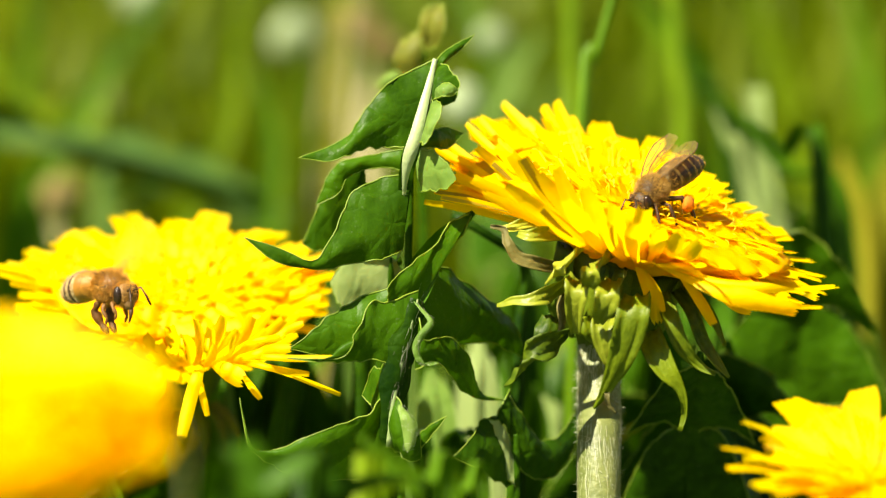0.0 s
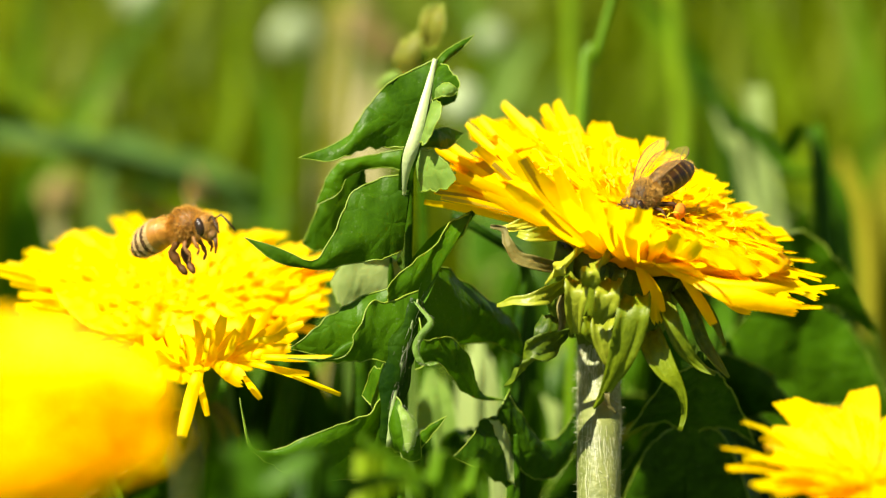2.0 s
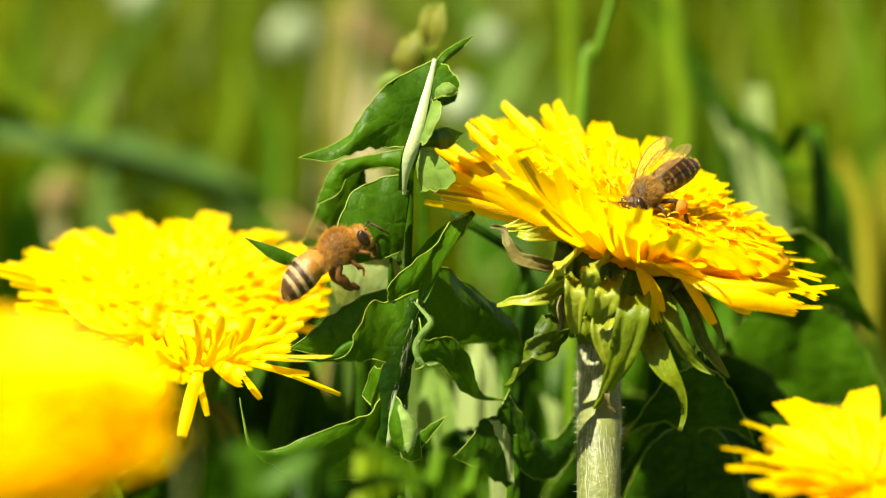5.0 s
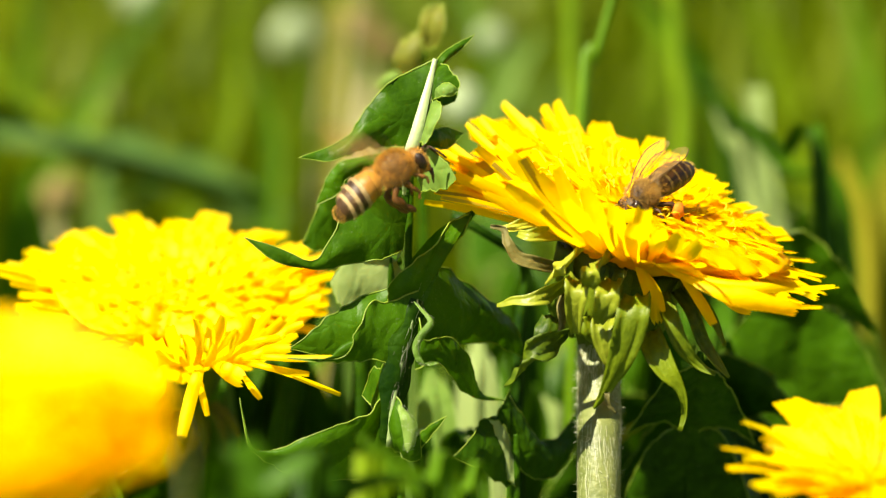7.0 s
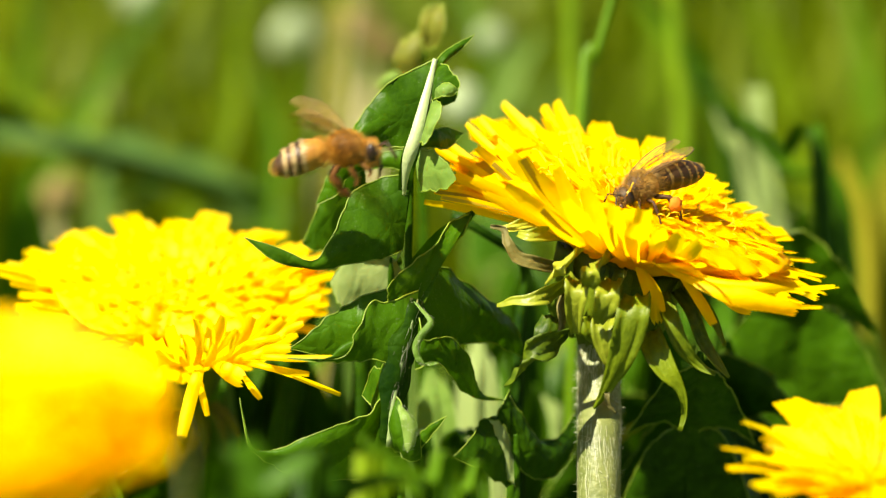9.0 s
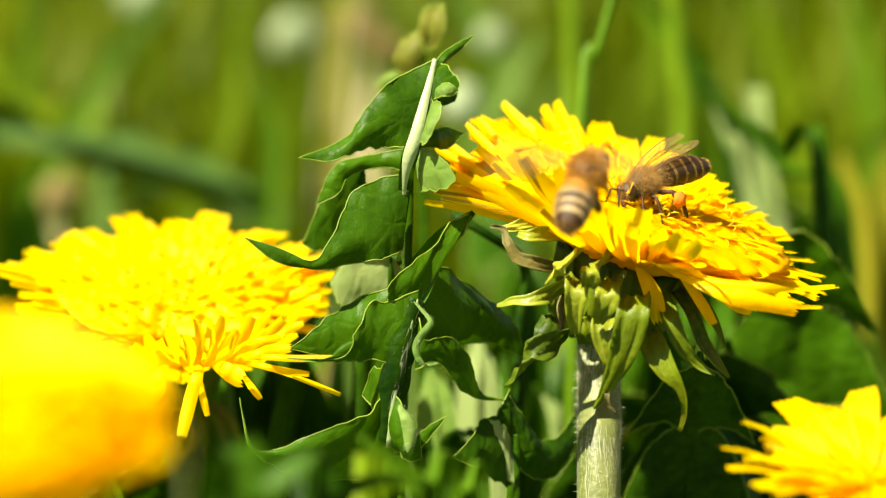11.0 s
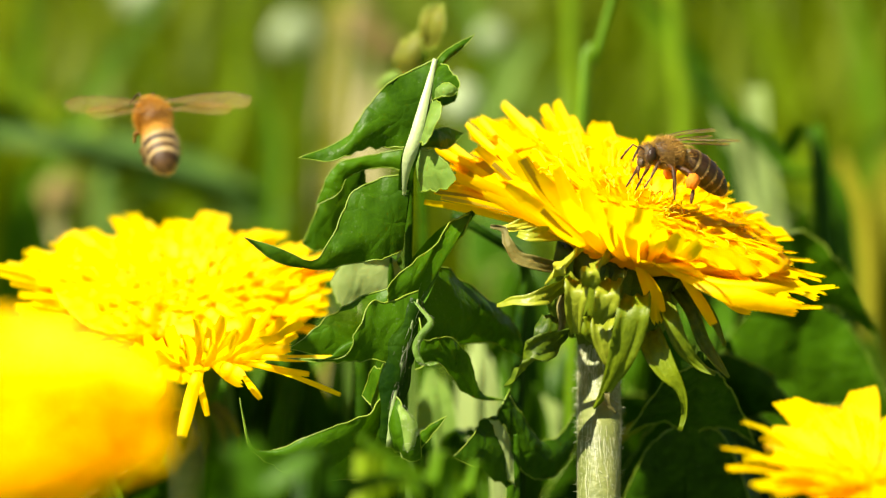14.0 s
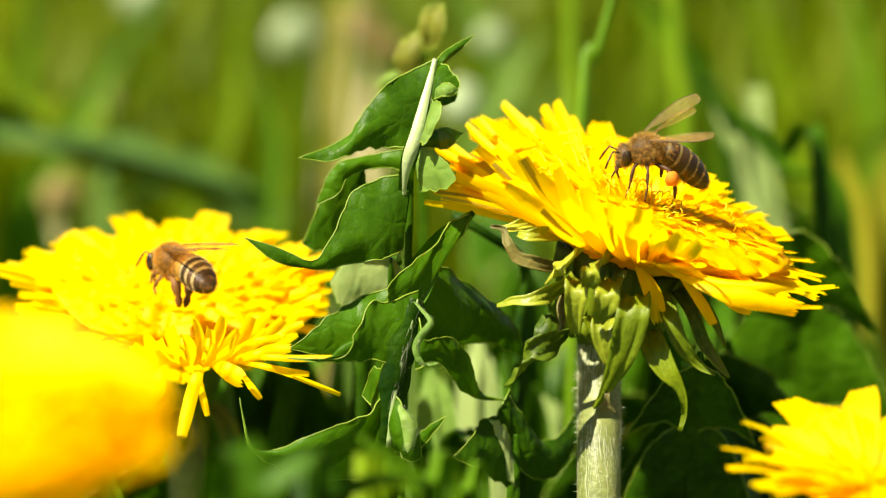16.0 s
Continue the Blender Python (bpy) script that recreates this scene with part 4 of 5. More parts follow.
# ---- the undergrowth and the meadow behind ----
def wild_leaf(x, y, tall, heading, lean, width, seed, mat=LEAF, label="dark green dandelion leaf low in the undergrowth"):
    """A whole toothed leaf that rises from the ground at x, y, arching over along heading."""
    rnd = random.Random(seed)
    root = soil(x, y)
    d = Vector((math.cos(heading), math.sin(heading), 0))
    rib = [root + d * (lean * s * s) + Vector((0, 0, tall * (s * 1.25 - 0.35 * s * s * s))) for s in (0, 0.25, 0.5, 0.75, 1.0)]
    line = spline(rib, 24)
    side = Vector((-d.y, d.x, rnd.uniform(-0.3, 0.3)))
    lobes = []
    n = 5
    for k in range(n):
        i = 5 + int(k * 18 / n)
        a, b = line[min(24, i + 4)], line[i - 1]
        w = width * (0.45 + 0.55 * math.sin(math.pi * (0.25 + 0.6 * k / n))) * rnd.uniform(0.8, 1.2)
        for sg in (-1, 1):
            t = line[i] + side * sg * w + Vector((0, 0, -w * rnd.uniform(0.1, 0.5))) + d * rnd.uniform(-2, 2)
            lobes.append((a, b, t, [a.lerp(t, 0.5) + (a - b) * 0.25], [b.lerp(t, 0.5) + (a - b) * 0.2], rnd.uniform(0.2, 1.0)))
    return leaf(label, rib, (1.0, 0.3), lobes, mat, 0.12, seed)


def blade_thing(points, width, label, mat=BLADE, side=(1, 0.2, 0), name="grass_plant", category="grass", taper=True, cup=0.2):
    """One stalk or blade that can be told apart behind the flowers."""
    root = Vector(points[0])
    top = thing(name, root, label, category, "grass stalks")
    line = spline([Vector(p) - root for p in points], 16)
    ws = [width * ((1 - 0.85 * (i / 16) ** 3) if taper else 1) for i in range(17)]
    front = ribbon(line, ws, side, cup, 4)
    part("blade", front, mat, top)
    part("midvein", tube([p + Vector((0, -0.05, 0)) for p in line], [0.05 * w + 0.05 for w in ws], 5), mat, top)
    return top


def stalk_thing(points, r, label, mat=BLADE, name="grass_stalk"):
    root = Vector(points[0])
    top = thing(name, root, label, "grass", "grass stalks")
    line = spline([Vector(p) - root for p in points], 16)
    part("stalk", tube(line, [r * (1 - 0.25 * i / 16) for i in range(17)], 8), mat, top)
    return top


def build_background():
    rnd = random.Random(77)
    # low leaves that shade the ground round the stems
    spots = [(-30, 60), (-22, 45), (-14, 62), (-8, 48), (14, 66), (22, 48), (28, 60), (34, 44), (40, 62), (46, 52), (12, 90), (30, 95), (-20, 95), (-40, 80),
             (50, 85), (0, 110), (20, 120), (42, 120), (-30, 125), (-52, 40), (26, 34), (38, 34), (-26, 34), (48, 36), (56, 60), (60, 100), (34, 75), (20, 78), (-12, 78), (62, 40), (70, 80), (44, 28), (-34, 44), (-46, 60), (-8, 130), (-20, 150), (4, 150), (16, 160), (-34, 170), (30, 150), (48, 160), (-50, 120), (-60, 150)]
    for i, (x, y) in enumerate(spots):
        wild_leaf(x * (1 + y / 400), y, rnd.uniform(68, 93) + (13 if 16 < x < 46 else 0), rnd.uniform(0, 6.28), rnd.uniform(8, 30), rnd.uniform(8, 14), 100 + i)
    # young grass and small leaves between the stems
    for i in range(44):
        x, y = rnd.uniform(-30, 52), rnd.uniform(14, 75)
        if x / (1 + y / 400) > -3:
            continue
        f = soil(x, y)
        tall = 100 + y * 0.17 - 0.0638 * rnd.uniform(150, 420)
        k = rnd.uniform(-14, 14)
        blade_thing([f, f + Vector((k * 0.2, 0, tall * 0.45)), f + Vector((k * 0.6, -2, tall * 0.82)), f + Vector((k, -4 + rnd.uniform(-3, 3), tall))], rnd.uniform(1.6, 4.2),
                    "small green blade low between the stems", rnd.choice((BLADE, LEAF, LEAF, LEAF_PALE)), side=(1, rnd.uniform(-0.6, 0.6), rnd.uniform(-0.3, 0.3)), name="grass_plant", cup=0.3)
    # stalks and blades with a place of their own
    stalk_thing([soil(16, 150), (20.0, 150, 12.4), (19.8, 150, 29.9), (20.0, 150, 43.9)], 1.5, "upright green grass stalk behind the flower", GRASS_B)
    stalk_thing([soil(14, 60), (18.0, 60, 16.6), (19.7, 60, 24.3), (21.9, 60, 32.3), (22.3, 60, 34.5)], 0.75, "slender leaning grass stalk")
    stalk_thing([soil(33, 160), (37.9, 160, 12.6), (37.1, 160, 28.7), (36.2, 160, 44.7)], 1.8, "upright lime green grass stalk behind the flower", GRASS_B)
    stalk_thing([soil(10, 28), (9.1, 26, -24.4), (9.0, 26, -10.8), (9.9, 26, -2.0), (5.8, 22, 1.4), (1.1, 22, 4.1)], 0.75, "thin dark flower stalk behind the leaf", LEAF)
    blade_thing([soil(-18, 260), (-18.1, 260, 14.8), (-17.8, 260, 32.7), (-15.2, 260, 52.7)], 1.7, "dry straw-coloured blade standing upright", STRAW, name="dry_blade")
    blade_thing([soil(-24, 300), (-25.0, 300, 15.7), (-23.3, 300, 38.1), (-23.9, 300, 58.1)], 1.2, "brownish dry stalk standing in grass", STRAW, name="dry_blade")
    blade_thing([soil(-110, 230), (-84.8, 230, 20.2), (-66.7, 230, 17.7), (-50.6, 230, 13.7), (-31.5, 230, 7.6)], 5.0, "dark green blade bent across the meadow", LEAF, side=(0, 0.9, -1), taper=False)
    blade_thing([soil(70, 200), (52.2, 200, 10.6), (46.5, 200, 23.1), (39.8, 200, 33.6), (32.1, 200, 42.2)], 4.0, "broad blade leaning over", BLADE, side=(1, 0, 0.6))
    # two leaves whose sunlight is painted with the lit leaf colour
    blade_thing([soil(60, 130), (44.3, 120, 8.4), (42.0, 120, 15.0), (39.6, 120, 20.8)], 1.6, "leaf leaning behind the flower, sunlight put into its pale colour", LEAF_LIT, side=(1, 0.2, 0.4))
    blade_thing([soil(66, 150), (49.8, 150, 14.1), (48.4, 150, 19.8), (47.2, 150, 24.6)], 2.4, "leaf leaning behind the flower, sunlight put into its pale colour", LEAF_LIT, side=(1, 0.2, 0))
    blade_thing([soil(30, 400), (27.6, 400, 23.1), (17.3, 400, 39.7), (7.1, 400, 53.7)], 9.0, "pale blade leaning in the meadow", LEAF_PALE, side=(1, 0.2, 0.5))
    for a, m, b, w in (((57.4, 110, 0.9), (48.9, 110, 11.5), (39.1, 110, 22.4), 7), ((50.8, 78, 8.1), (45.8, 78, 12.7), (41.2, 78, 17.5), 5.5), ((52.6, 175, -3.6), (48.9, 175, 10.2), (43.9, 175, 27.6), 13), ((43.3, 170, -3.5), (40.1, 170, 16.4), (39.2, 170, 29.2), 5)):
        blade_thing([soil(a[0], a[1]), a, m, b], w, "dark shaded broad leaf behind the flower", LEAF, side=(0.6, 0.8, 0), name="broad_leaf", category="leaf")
    # lit patches low behind the stems, put in as leaves of paler colour
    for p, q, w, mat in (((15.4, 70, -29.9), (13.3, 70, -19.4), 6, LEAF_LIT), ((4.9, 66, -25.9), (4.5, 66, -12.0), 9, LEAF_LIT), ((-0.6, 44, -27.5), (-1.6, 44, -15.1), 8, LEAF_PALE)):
        blade_thing([soil(p[0], p[1] + 10), p, q], w, "pale green leaf low behind the stems, sunlight put into its colour", mat, side=(0.8, -0.6, 0.05), name="broad_leaf", category="leaf", cup=0.1)
    # dark leaves added to stand in for the deep shade between the stems
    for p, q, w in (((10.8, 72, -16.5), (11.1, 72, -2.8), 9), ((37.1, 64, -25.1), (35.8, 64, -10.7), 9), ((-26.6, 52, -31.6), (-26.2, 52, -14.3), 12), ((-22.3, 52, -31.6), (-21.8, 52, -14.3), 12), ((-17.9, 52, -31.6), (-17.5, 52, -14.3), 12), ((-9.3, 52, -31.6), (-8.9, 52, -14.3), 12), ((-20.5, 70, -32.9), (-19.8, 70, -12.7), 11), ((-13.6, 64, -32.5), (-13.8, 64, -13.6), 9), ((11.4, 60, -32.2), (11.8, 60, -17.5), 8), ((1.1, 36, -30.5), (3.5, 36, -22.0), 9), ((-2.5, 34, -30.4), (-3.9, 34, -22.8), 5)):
        blade_thing([soil(p[0], p[1]), p, q], w, "dark green leaf low between the stems, added to deepen the shade", LEAF, side=(0.7, 0.72, 0.0), name="broad_leaf", category="leaf")
    for p, q, w in (((-74.8, 210, -15.5), (-73.8, 210, 11.8), 11), ((-66.7, 230, -16.0), (-65.9, 230, 9.6), 9), ((-67.9, 190, -15.0), (-68.3, 190, 8.6), 13)):
        blade_thing([soil(p[0], p[1]), p, q], w, "dark green blade standing behind the flower", LEAF, side=(0.7, 0.72, 0.0))
    # wide dark sheets added where shade lies, tops hidden behind the flower head
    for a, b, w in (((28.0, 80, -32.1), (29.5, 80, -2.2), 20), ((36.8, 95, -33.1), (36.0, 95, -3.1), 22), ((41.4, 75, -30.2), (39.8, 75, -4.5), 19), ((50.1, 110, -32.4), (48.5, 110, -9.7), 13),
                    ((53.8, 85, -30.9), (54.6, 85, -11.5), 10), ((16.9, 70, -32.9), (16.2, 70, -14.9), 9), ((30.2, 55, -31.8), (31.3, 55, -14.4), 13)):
        blade_thing([soil(a[0], a[1]), a, b], w, "dark broad leaf low behind the flower, added to deepen the shade", LEAF, side=(0.55, 0.83, 0.0), name="broad_leaf", category="leaf")
    leaf("pale green rounded leaf low beside the stem", [soil(7, 14), (8.5, 9, -28.0), (8.0, 9, -23.4)], (0.4, 0.3), [
        ((8.0, 9, -22.6), (8.3, 9, -27.5), (3.6, 7, -20.8), [(6.9, 8, -20.2), (5.1, 7, -19.5)], [(6.6, 8, -25.8), (4.7, 7, -23.6)], 0.5)], mat=LEAF_LIT, seed=61, strip=0)
    blade_thing([soil(20, 26), (19.8, 26, -28.5), (20.4, 26, -24.4), (22.5, 27, -21.9), (27.7, 28, -19.4)], 2.6, "yellowing leaf behind the tall stem", YELLOWING, side=(0, -0.5, 1), name="broad_leaf", category="leaf")
    rnd2 = random.Random(5)
    far = (((-60, 300, (-80.8, 300, 2.3), (-70.8, 300, 29.1), (-54.0, 300, 53.7)), 8.0, BLADE), ((-90, 330, (-95.9, 330, 7.1), (-88.9, 330, 28.1), (-84.3, 330, 56.0)), 9.0, BLADE),
           ((-40, 280, (-49.2, 280, 2.3), (-41.6, 280, 24.0), (-38.4, 280, 52.1)), 5.0, GRASS_B), ((-70, 240, (-70.8, 240, -8.1), (-70.3, 240, 2.1), (-68.8, 240, 11.3)), 3.2, STRAW),
           ((40, 330, (17.0, 330, 2.4), (11.2, 330, 28.1), (1.9, 330, 56.0)), 6.0, BLADE), ((60, 350, (40.2, 350, 7.3), (45.0, 350, 31.2), (43.8, 350, 57.5)), 8.0, GRASS_B),
           ((90, 320, (75.3, 320, 2.4), (70.7, 320, 27.7), (62.7, 320, 55.2)), 8.0, GRASS_B), ((120, 300, (86.6, 300, 2.3), (84.4, 300, 26.9), (79.9, 300, 53.7)), 7.0, BLADE),
           ((70, 220, (70.8, 220, -7.8), (62.9, 220, 6.0), (54.0, 220, 11.0)), 6.0, BLADE), ((20, 260, (8.0, 260, 14.8), (12.2, 260, 30.6), (18.5, 260, 40.1)), 5.0, LEAF_PALE),
           ((-50, 260, (-63.6, 260, 2.2), (-56.2, 260, 10.6), (-44.6, 260, 16.9)), 5.0, LEAF_PALE), ((-30, 240, (-32.0, 240, 1.1), (-31.0, 240, 18.5), (-33.6, 240, 32.8)), 5.0, BLADE))
    far += (((130, 320, (87.9, 320, -20.5), (87.4, 320, -6.8), (85.6, 320, 4.7)), 16.0, GRASS_B),)
    # blades in the lightened colour, added to brighten this side
    for pts, w in (([(78.0, 240, -20.3), (76.6, 240, -4.0), (74.1, 240, 9.3)], 7), ([(71.1, 260, -20.9), (71.7, 260, -6.2), (73.2, 260, 4.3)], 9)):
        blade_thing([soil(pts[0][0], pts[0][1]), *pts], w, "olive green blade behind the flower, sunlight put into its colour", GRASS_B, side=(0.8, -0.6, 0))
    for pts, w, mat in (([(65.1, 170, -23.5), (66.4, 170, 1.0), (64.2, 170, 15.5)], 8, YELLOWING), ([(72.5, 175, -23.7), (71.3, 175, 1.0), (73.4, 175, 17.1)], 9, YELLOWING), ([(74.3, 300, -13.3), (74.3, 300, 1.2), (73.2, 300, 6.8)], 7, YELLOWING),
                        ([(71.0, 300, -13.3), (76.6, 300, 1.2), (83.3, 300, 15.7)], 6, YELLOWING),
                        ([(96.3, 340, -14.0), (92.7, 340, 4.8), (95.1, 340, 23.7)], 10, YELLOWING),
                        ([(-15.0, 300, 12.4), (-15.0, 300, 24.7), (-14.3, 300, 35.8)], 5.0, STRAW),
                        ([(-21.7, 300, 12.4), (-21.0, 300, 32.5), (-20.5, 300, 55.9)], 3, YELLOWING),
                        ([(25.1, 330, 2.4), (13.5, 330, 35.0), (1.9, 330, 58.3)], 5, LEAF_PALE),
                        ([(48.5, 190, 7.6), (42.9, 190, 30.2), (31.6, 190, 44.3)], 5, LEAF),
                        ([(50.1, 160, 17.9), (49.2, 160, 21.5), (47.7, 160, 26.0)], 2.6, LEAF_LIT)):
        blade_thing([soil(pts[0][0], pts[0][1]), *pts], w, "yellowing blade of grass behind the flowers", mat, side=(0.9, -0.4, 0.1))
    for pts, w, mat in (([(-62.6, 250, 13.6), (-51.2, 250, 15.0), (-41.9, 250, 12.7), (-29.4, 250, 4.8)], 9, TEAL), ([(-90.8, 230, 22.7), (-78.7, 230, 20.6), (-63.7, 230, 19.2), (-45.6, 230, 15.2)], 4, TEAL), ([(-98.2, 330, 37.4), (-84.3, 330, 28.0), (-68.0, 330, 26.3)], 6, GRASS_B)):
        blade_thing([soil(pts[0][0], pts[0][1]), *pts], w, "pale blade lying across the meadow", mat, side=(0, 0.65, 0.75), taper=False)
    for (x, y, *pts), w, mat in far:
        blade_thing([soil(x, y), *pts], w, "broad grass blade in the meadow behind", mat, side=(1, rnd2.uniform(-0.4, 0.4), rnd2.uniform(-0.2, 0.2)), name="grass_plant")
    # added pale balls that stand in for blurred glints, and blossoms that blur into discs
    for p, r, s in (((-30.9, 340, 43.8), 5.4, 0), ((-62.4, 340, 52.6), 5.0, 1), ((3.1, 220, 25.8), 3.8, 2), ((9.3, 280, 40.2), 3.2, 3), ((3.2, 190, 23.1), 2.6, 4)):
        f = soil(p[0], p[1])
        t = thing("glint_ball", f, "pale round ball on a thin stalk, standing in for a glint", "seed head")
        part("stalk", tube(spline([(0, 0, 0), (Vector(p) - f) * 0.5 + Vector((2, 0, 0)), Vector(p) - f], 10), 0.6, 6), BLADE, t)
        part("head", ball(Vector(p) - f, (r, r, r), 12, 8, 0.2, s), GLINT, t, "pale lumpy ball")
    for p, r, s in (((-16.3, 310, 44.8), 4.2, 7), ((-11.6, 300, 39.7), 3.4, 8), ((-73.1, 280, 9.3), 4.6, 9)):
        f = soil(p[0], p[1])
        t = thing("faded_blossom", f, "brownish faded blossom on a thin stalk", "blossom")
        part("stalk", tube(spline([(0, 0, 0), (Vector(p) - f) * 0.5 + Vector((2, 0, 0)), Vector(p) - f], 10), 0.6, 6), BLADE, t)
        part("head", ball(Vector(p) - f, (r, r, r), 12, 8, 0.25, s), FADED, t, "tan withered head")
    # the meadow: many blades, too many to count
    verts, faces = [], []
    for i in range(42000):
        y = 300 + 2500 * rnd.random() ** 1.8
        x = rnd.uniform(-1, 1) * (90 + y * 0.30)
        if i >= 9000:
            # the same meadow on both sides and behind the tripod
            far_off, way = rnd.uniform(330, 2600), rnd.uniform(0, 2 * math.pi)
            x, y = far_off * math.cos(way), far_off * math.sin(way)
            if abs(x) < 90 + max(y, 0) * 0.30 and y > -900:
                continue
        b = soil(x, y)
        tall = rnd.uniform(55, 125) * (1 + 0.25 * rnd.random()) * (0.8 if y < 450 else 1.0)
        a = rnd.uniform(0, 6.283)
        bendy = rnd.uniform(5, 55)
        d = Vector((math.cos(a), math.sin(a), 0))
        w = rnd.uniform(2.0, 5.0) * (1 + y / 2500)
        sd = Vector((-d.y, d.x, 0))
        k = len(verts)
        for j in range(5):
            s = j / 4
            p = b + d * bendy * s * s + Vector((0, 0, tall * (s - 0.18 * s * s)))
            if j < 4:
                verts += [PLANT @ ((p - sd * w * (1 - s ** 2 * 0.8) / 2) * MM), PLANT @ ((p + sd * w * (1 - s ** 2 * 0.8) / 2) * MM)]
            else:
                verts.append(PLANT @ (p * MM))
        for j in range(3):
            faces.append((k + 2 * j, k + 2 * j + 1, k + 2 * j + 3, k + 2 * j + 2))
        faces.append((k + 6, k + 7, k + 8))
    ob = part("meadow_grass", ([v / MM for v in verts], faces), GRASS)
    tagged(ob, "bright green sunlit meadow grass behind the flowers", "grass", kind="stuff")
    # leaves close to the lens
    blade_thing([soil(-24, -90), (-20.1, -88, -25.8), (-15.6, -88, -20.8), (-11.1, -88, -17.9)], 4.5, "grey-green leaf close to the lens", LEAF, side=(0.6, 0.3, 0.8), name="near_leaf", category="leaf")
    for pts, w, mat in (([(0.9, -58, -26.4), (-2.1, -58, -23.0), (-5.1, -58, -20.2), (-8.1, -58, -18.0)], 3.6, BLADE), ([(-13.1, -64, -26.2), (-10.4, -64, -23.8), (-6.9, -64, -22.2), (-3.2, -64, -21.8)], 3.2, LEAF), ([(4.2, -50, -27.6), (1.6, -50, -24.5), (-0.5, -50, -22.9), (-2.3, -50, -22.2)], 2.4, BLADE), ([(-7.8, -60, -26.2), (-6.1, -60, -24.1), (-4.6, -60, -22.8), (-3.4, -60, -22.4)], 2.6, GRASS_B)):
        blade_thing([soil(pts[0][0], pts[0][1]), *pts], w, "light green leaf tip close to the lens", mat, side=(0.5, -0.5, 0.7), name="near_leaf", category="leaf")


build_background()


# ---- bees ----
def bee_material(name, lo, hi, rough, scale=900, spec=0.5, vary="object"):
    return organic(name, lo, hi, scale, rough, 0.0, bump=0.3, vary=vary, spec=spec)


GOLD_FUR = organic("golden bee fur", (0.32, 0.155, 0.015), (0.76, 0.44, 0.08), 500, 0.6, 0.35, (1.2, 1.1, 0.8), 0.0, vary="island")
GREY_FUR = organic("brown bee fur", (0.13, 0.07, 0.010), (0.62, 0.385, 0.08), 500, 0.6, 0.3, (1.2, 1.1, 0.8), 0.0, vary="island")
PALE_FUR = organic("cream band fur", (0.32, 0.21, 0.085), (0.58, 0.43, 0.22), 500, 0.6, 0.3, (1, 1, 0.9), 0.0, vary="island")
SHELL = bee_material("dark bee shell", (0.018, 0.009, 0.003), (0.060, 0.031, 0.011), 0.42, spec=0.35)
UMBER = bee_material("umber bee shell", (0.025, 0.012, 0.004), (0.085, 0.042, 0.013), 0.42, spec=0.35)
AMBER = bee_material("amber bee shell", (0.26, 0.115, 0.014), (0.48, 0.24, 0.04), 0.36)
TAWNY = bee_material("tawny thorax", (0.12, 0.06, 0.012), (0.26, 0.14, 0.035), 0.6)
BROWN = bee_material("brown thorax", (0.035, 0.020, 0.007), (0.09, 0.055, 0.018), 0.6)
CREAM = bee_material("cream abdomen band", (0.21, 0.14, 0.05), (0.42, 0.31, 0.135), 0.6)
OLIVE = bee_material("dull abdomen band", (0.06, 0.045, 0.018), (0.17, 0.13, 0.055), 0.6, spec=0.3)
EYE = bee_material("compound eye", (0.012, 0.006, 0.003), (0.035, 0.018, 0.008), 0.24, 1500, spec=0.4)
LEGM = bee_material("bee leg", (0.018, 0.008, 0.003), (0.075, 0.032, 0.009), 0.5, spec=0.3)
LIMB = bee_material("amber bee leg", (0.07, 0.028, 0.006), (0.22, 0.10, 0.022), 0.5, spec=0.3)
POLLEN = organic("orange pollen", (0.72, 0.17, 0.003), (0.88, 0.29, 0.008), 900, 0.7, 0.2, (1, 0.8, 0.5), 0.6)


def wing_material():
    m, nodes, links, p = material("bee wing membrane")
    n = nodes.new("ShaderNodeTexNoise")
    n.inputs["Scale"].default_value = 700
    tc = nodes.new("ShaderNodeTexCoord")
    links.new(tc.outputs["Object"], n.inputs["Vector"])
    r = ramp_node(nodes, [(0.3, (0.66, 0.40, 0.12)), (0.7, (0.84, 0.62, 0.28))])
    links.new(n.outputs[0], r.inputs[0])
    links.new(r.outputs[0], p.inputs["Base Color"])
    p.inputs["Roughness"].default_value = 0.3
    p.inputs["Specular IOR Level"].default_value = 1.0
    b = nodes.new("ShaderNodeBump")
    b.inputs["Strength"].default_value, b.inputs["Distance"].default_value = 0.5, 0.0004
    links.new(n.outputs[0], b.inputs["Height"])
    links.new(b.outputs[0], p.inputs["Normal"])
    t = nodes.new("ShaderNodeBsdfTransparent")
    t.inputs[0].default_value = (0.92, 0.80, 0.56, 1)
    mx = nodes.new("ShaderNodeMixShader")
    mx.inputs[0].default_value = 0.10
    links.new(t.outputs[0], mx.inputs[1])
    links.new(p.outputs[0], mx.inputs[2])
    links.new(mx.outputs[0], nodes["Material Output"].inputs[0])
    return m


WING = wing_material()
VEIN = bee_material("wing vein", (0.04, 0.022, 0.008), (0.12, 0.065, 0.022), 0.4)


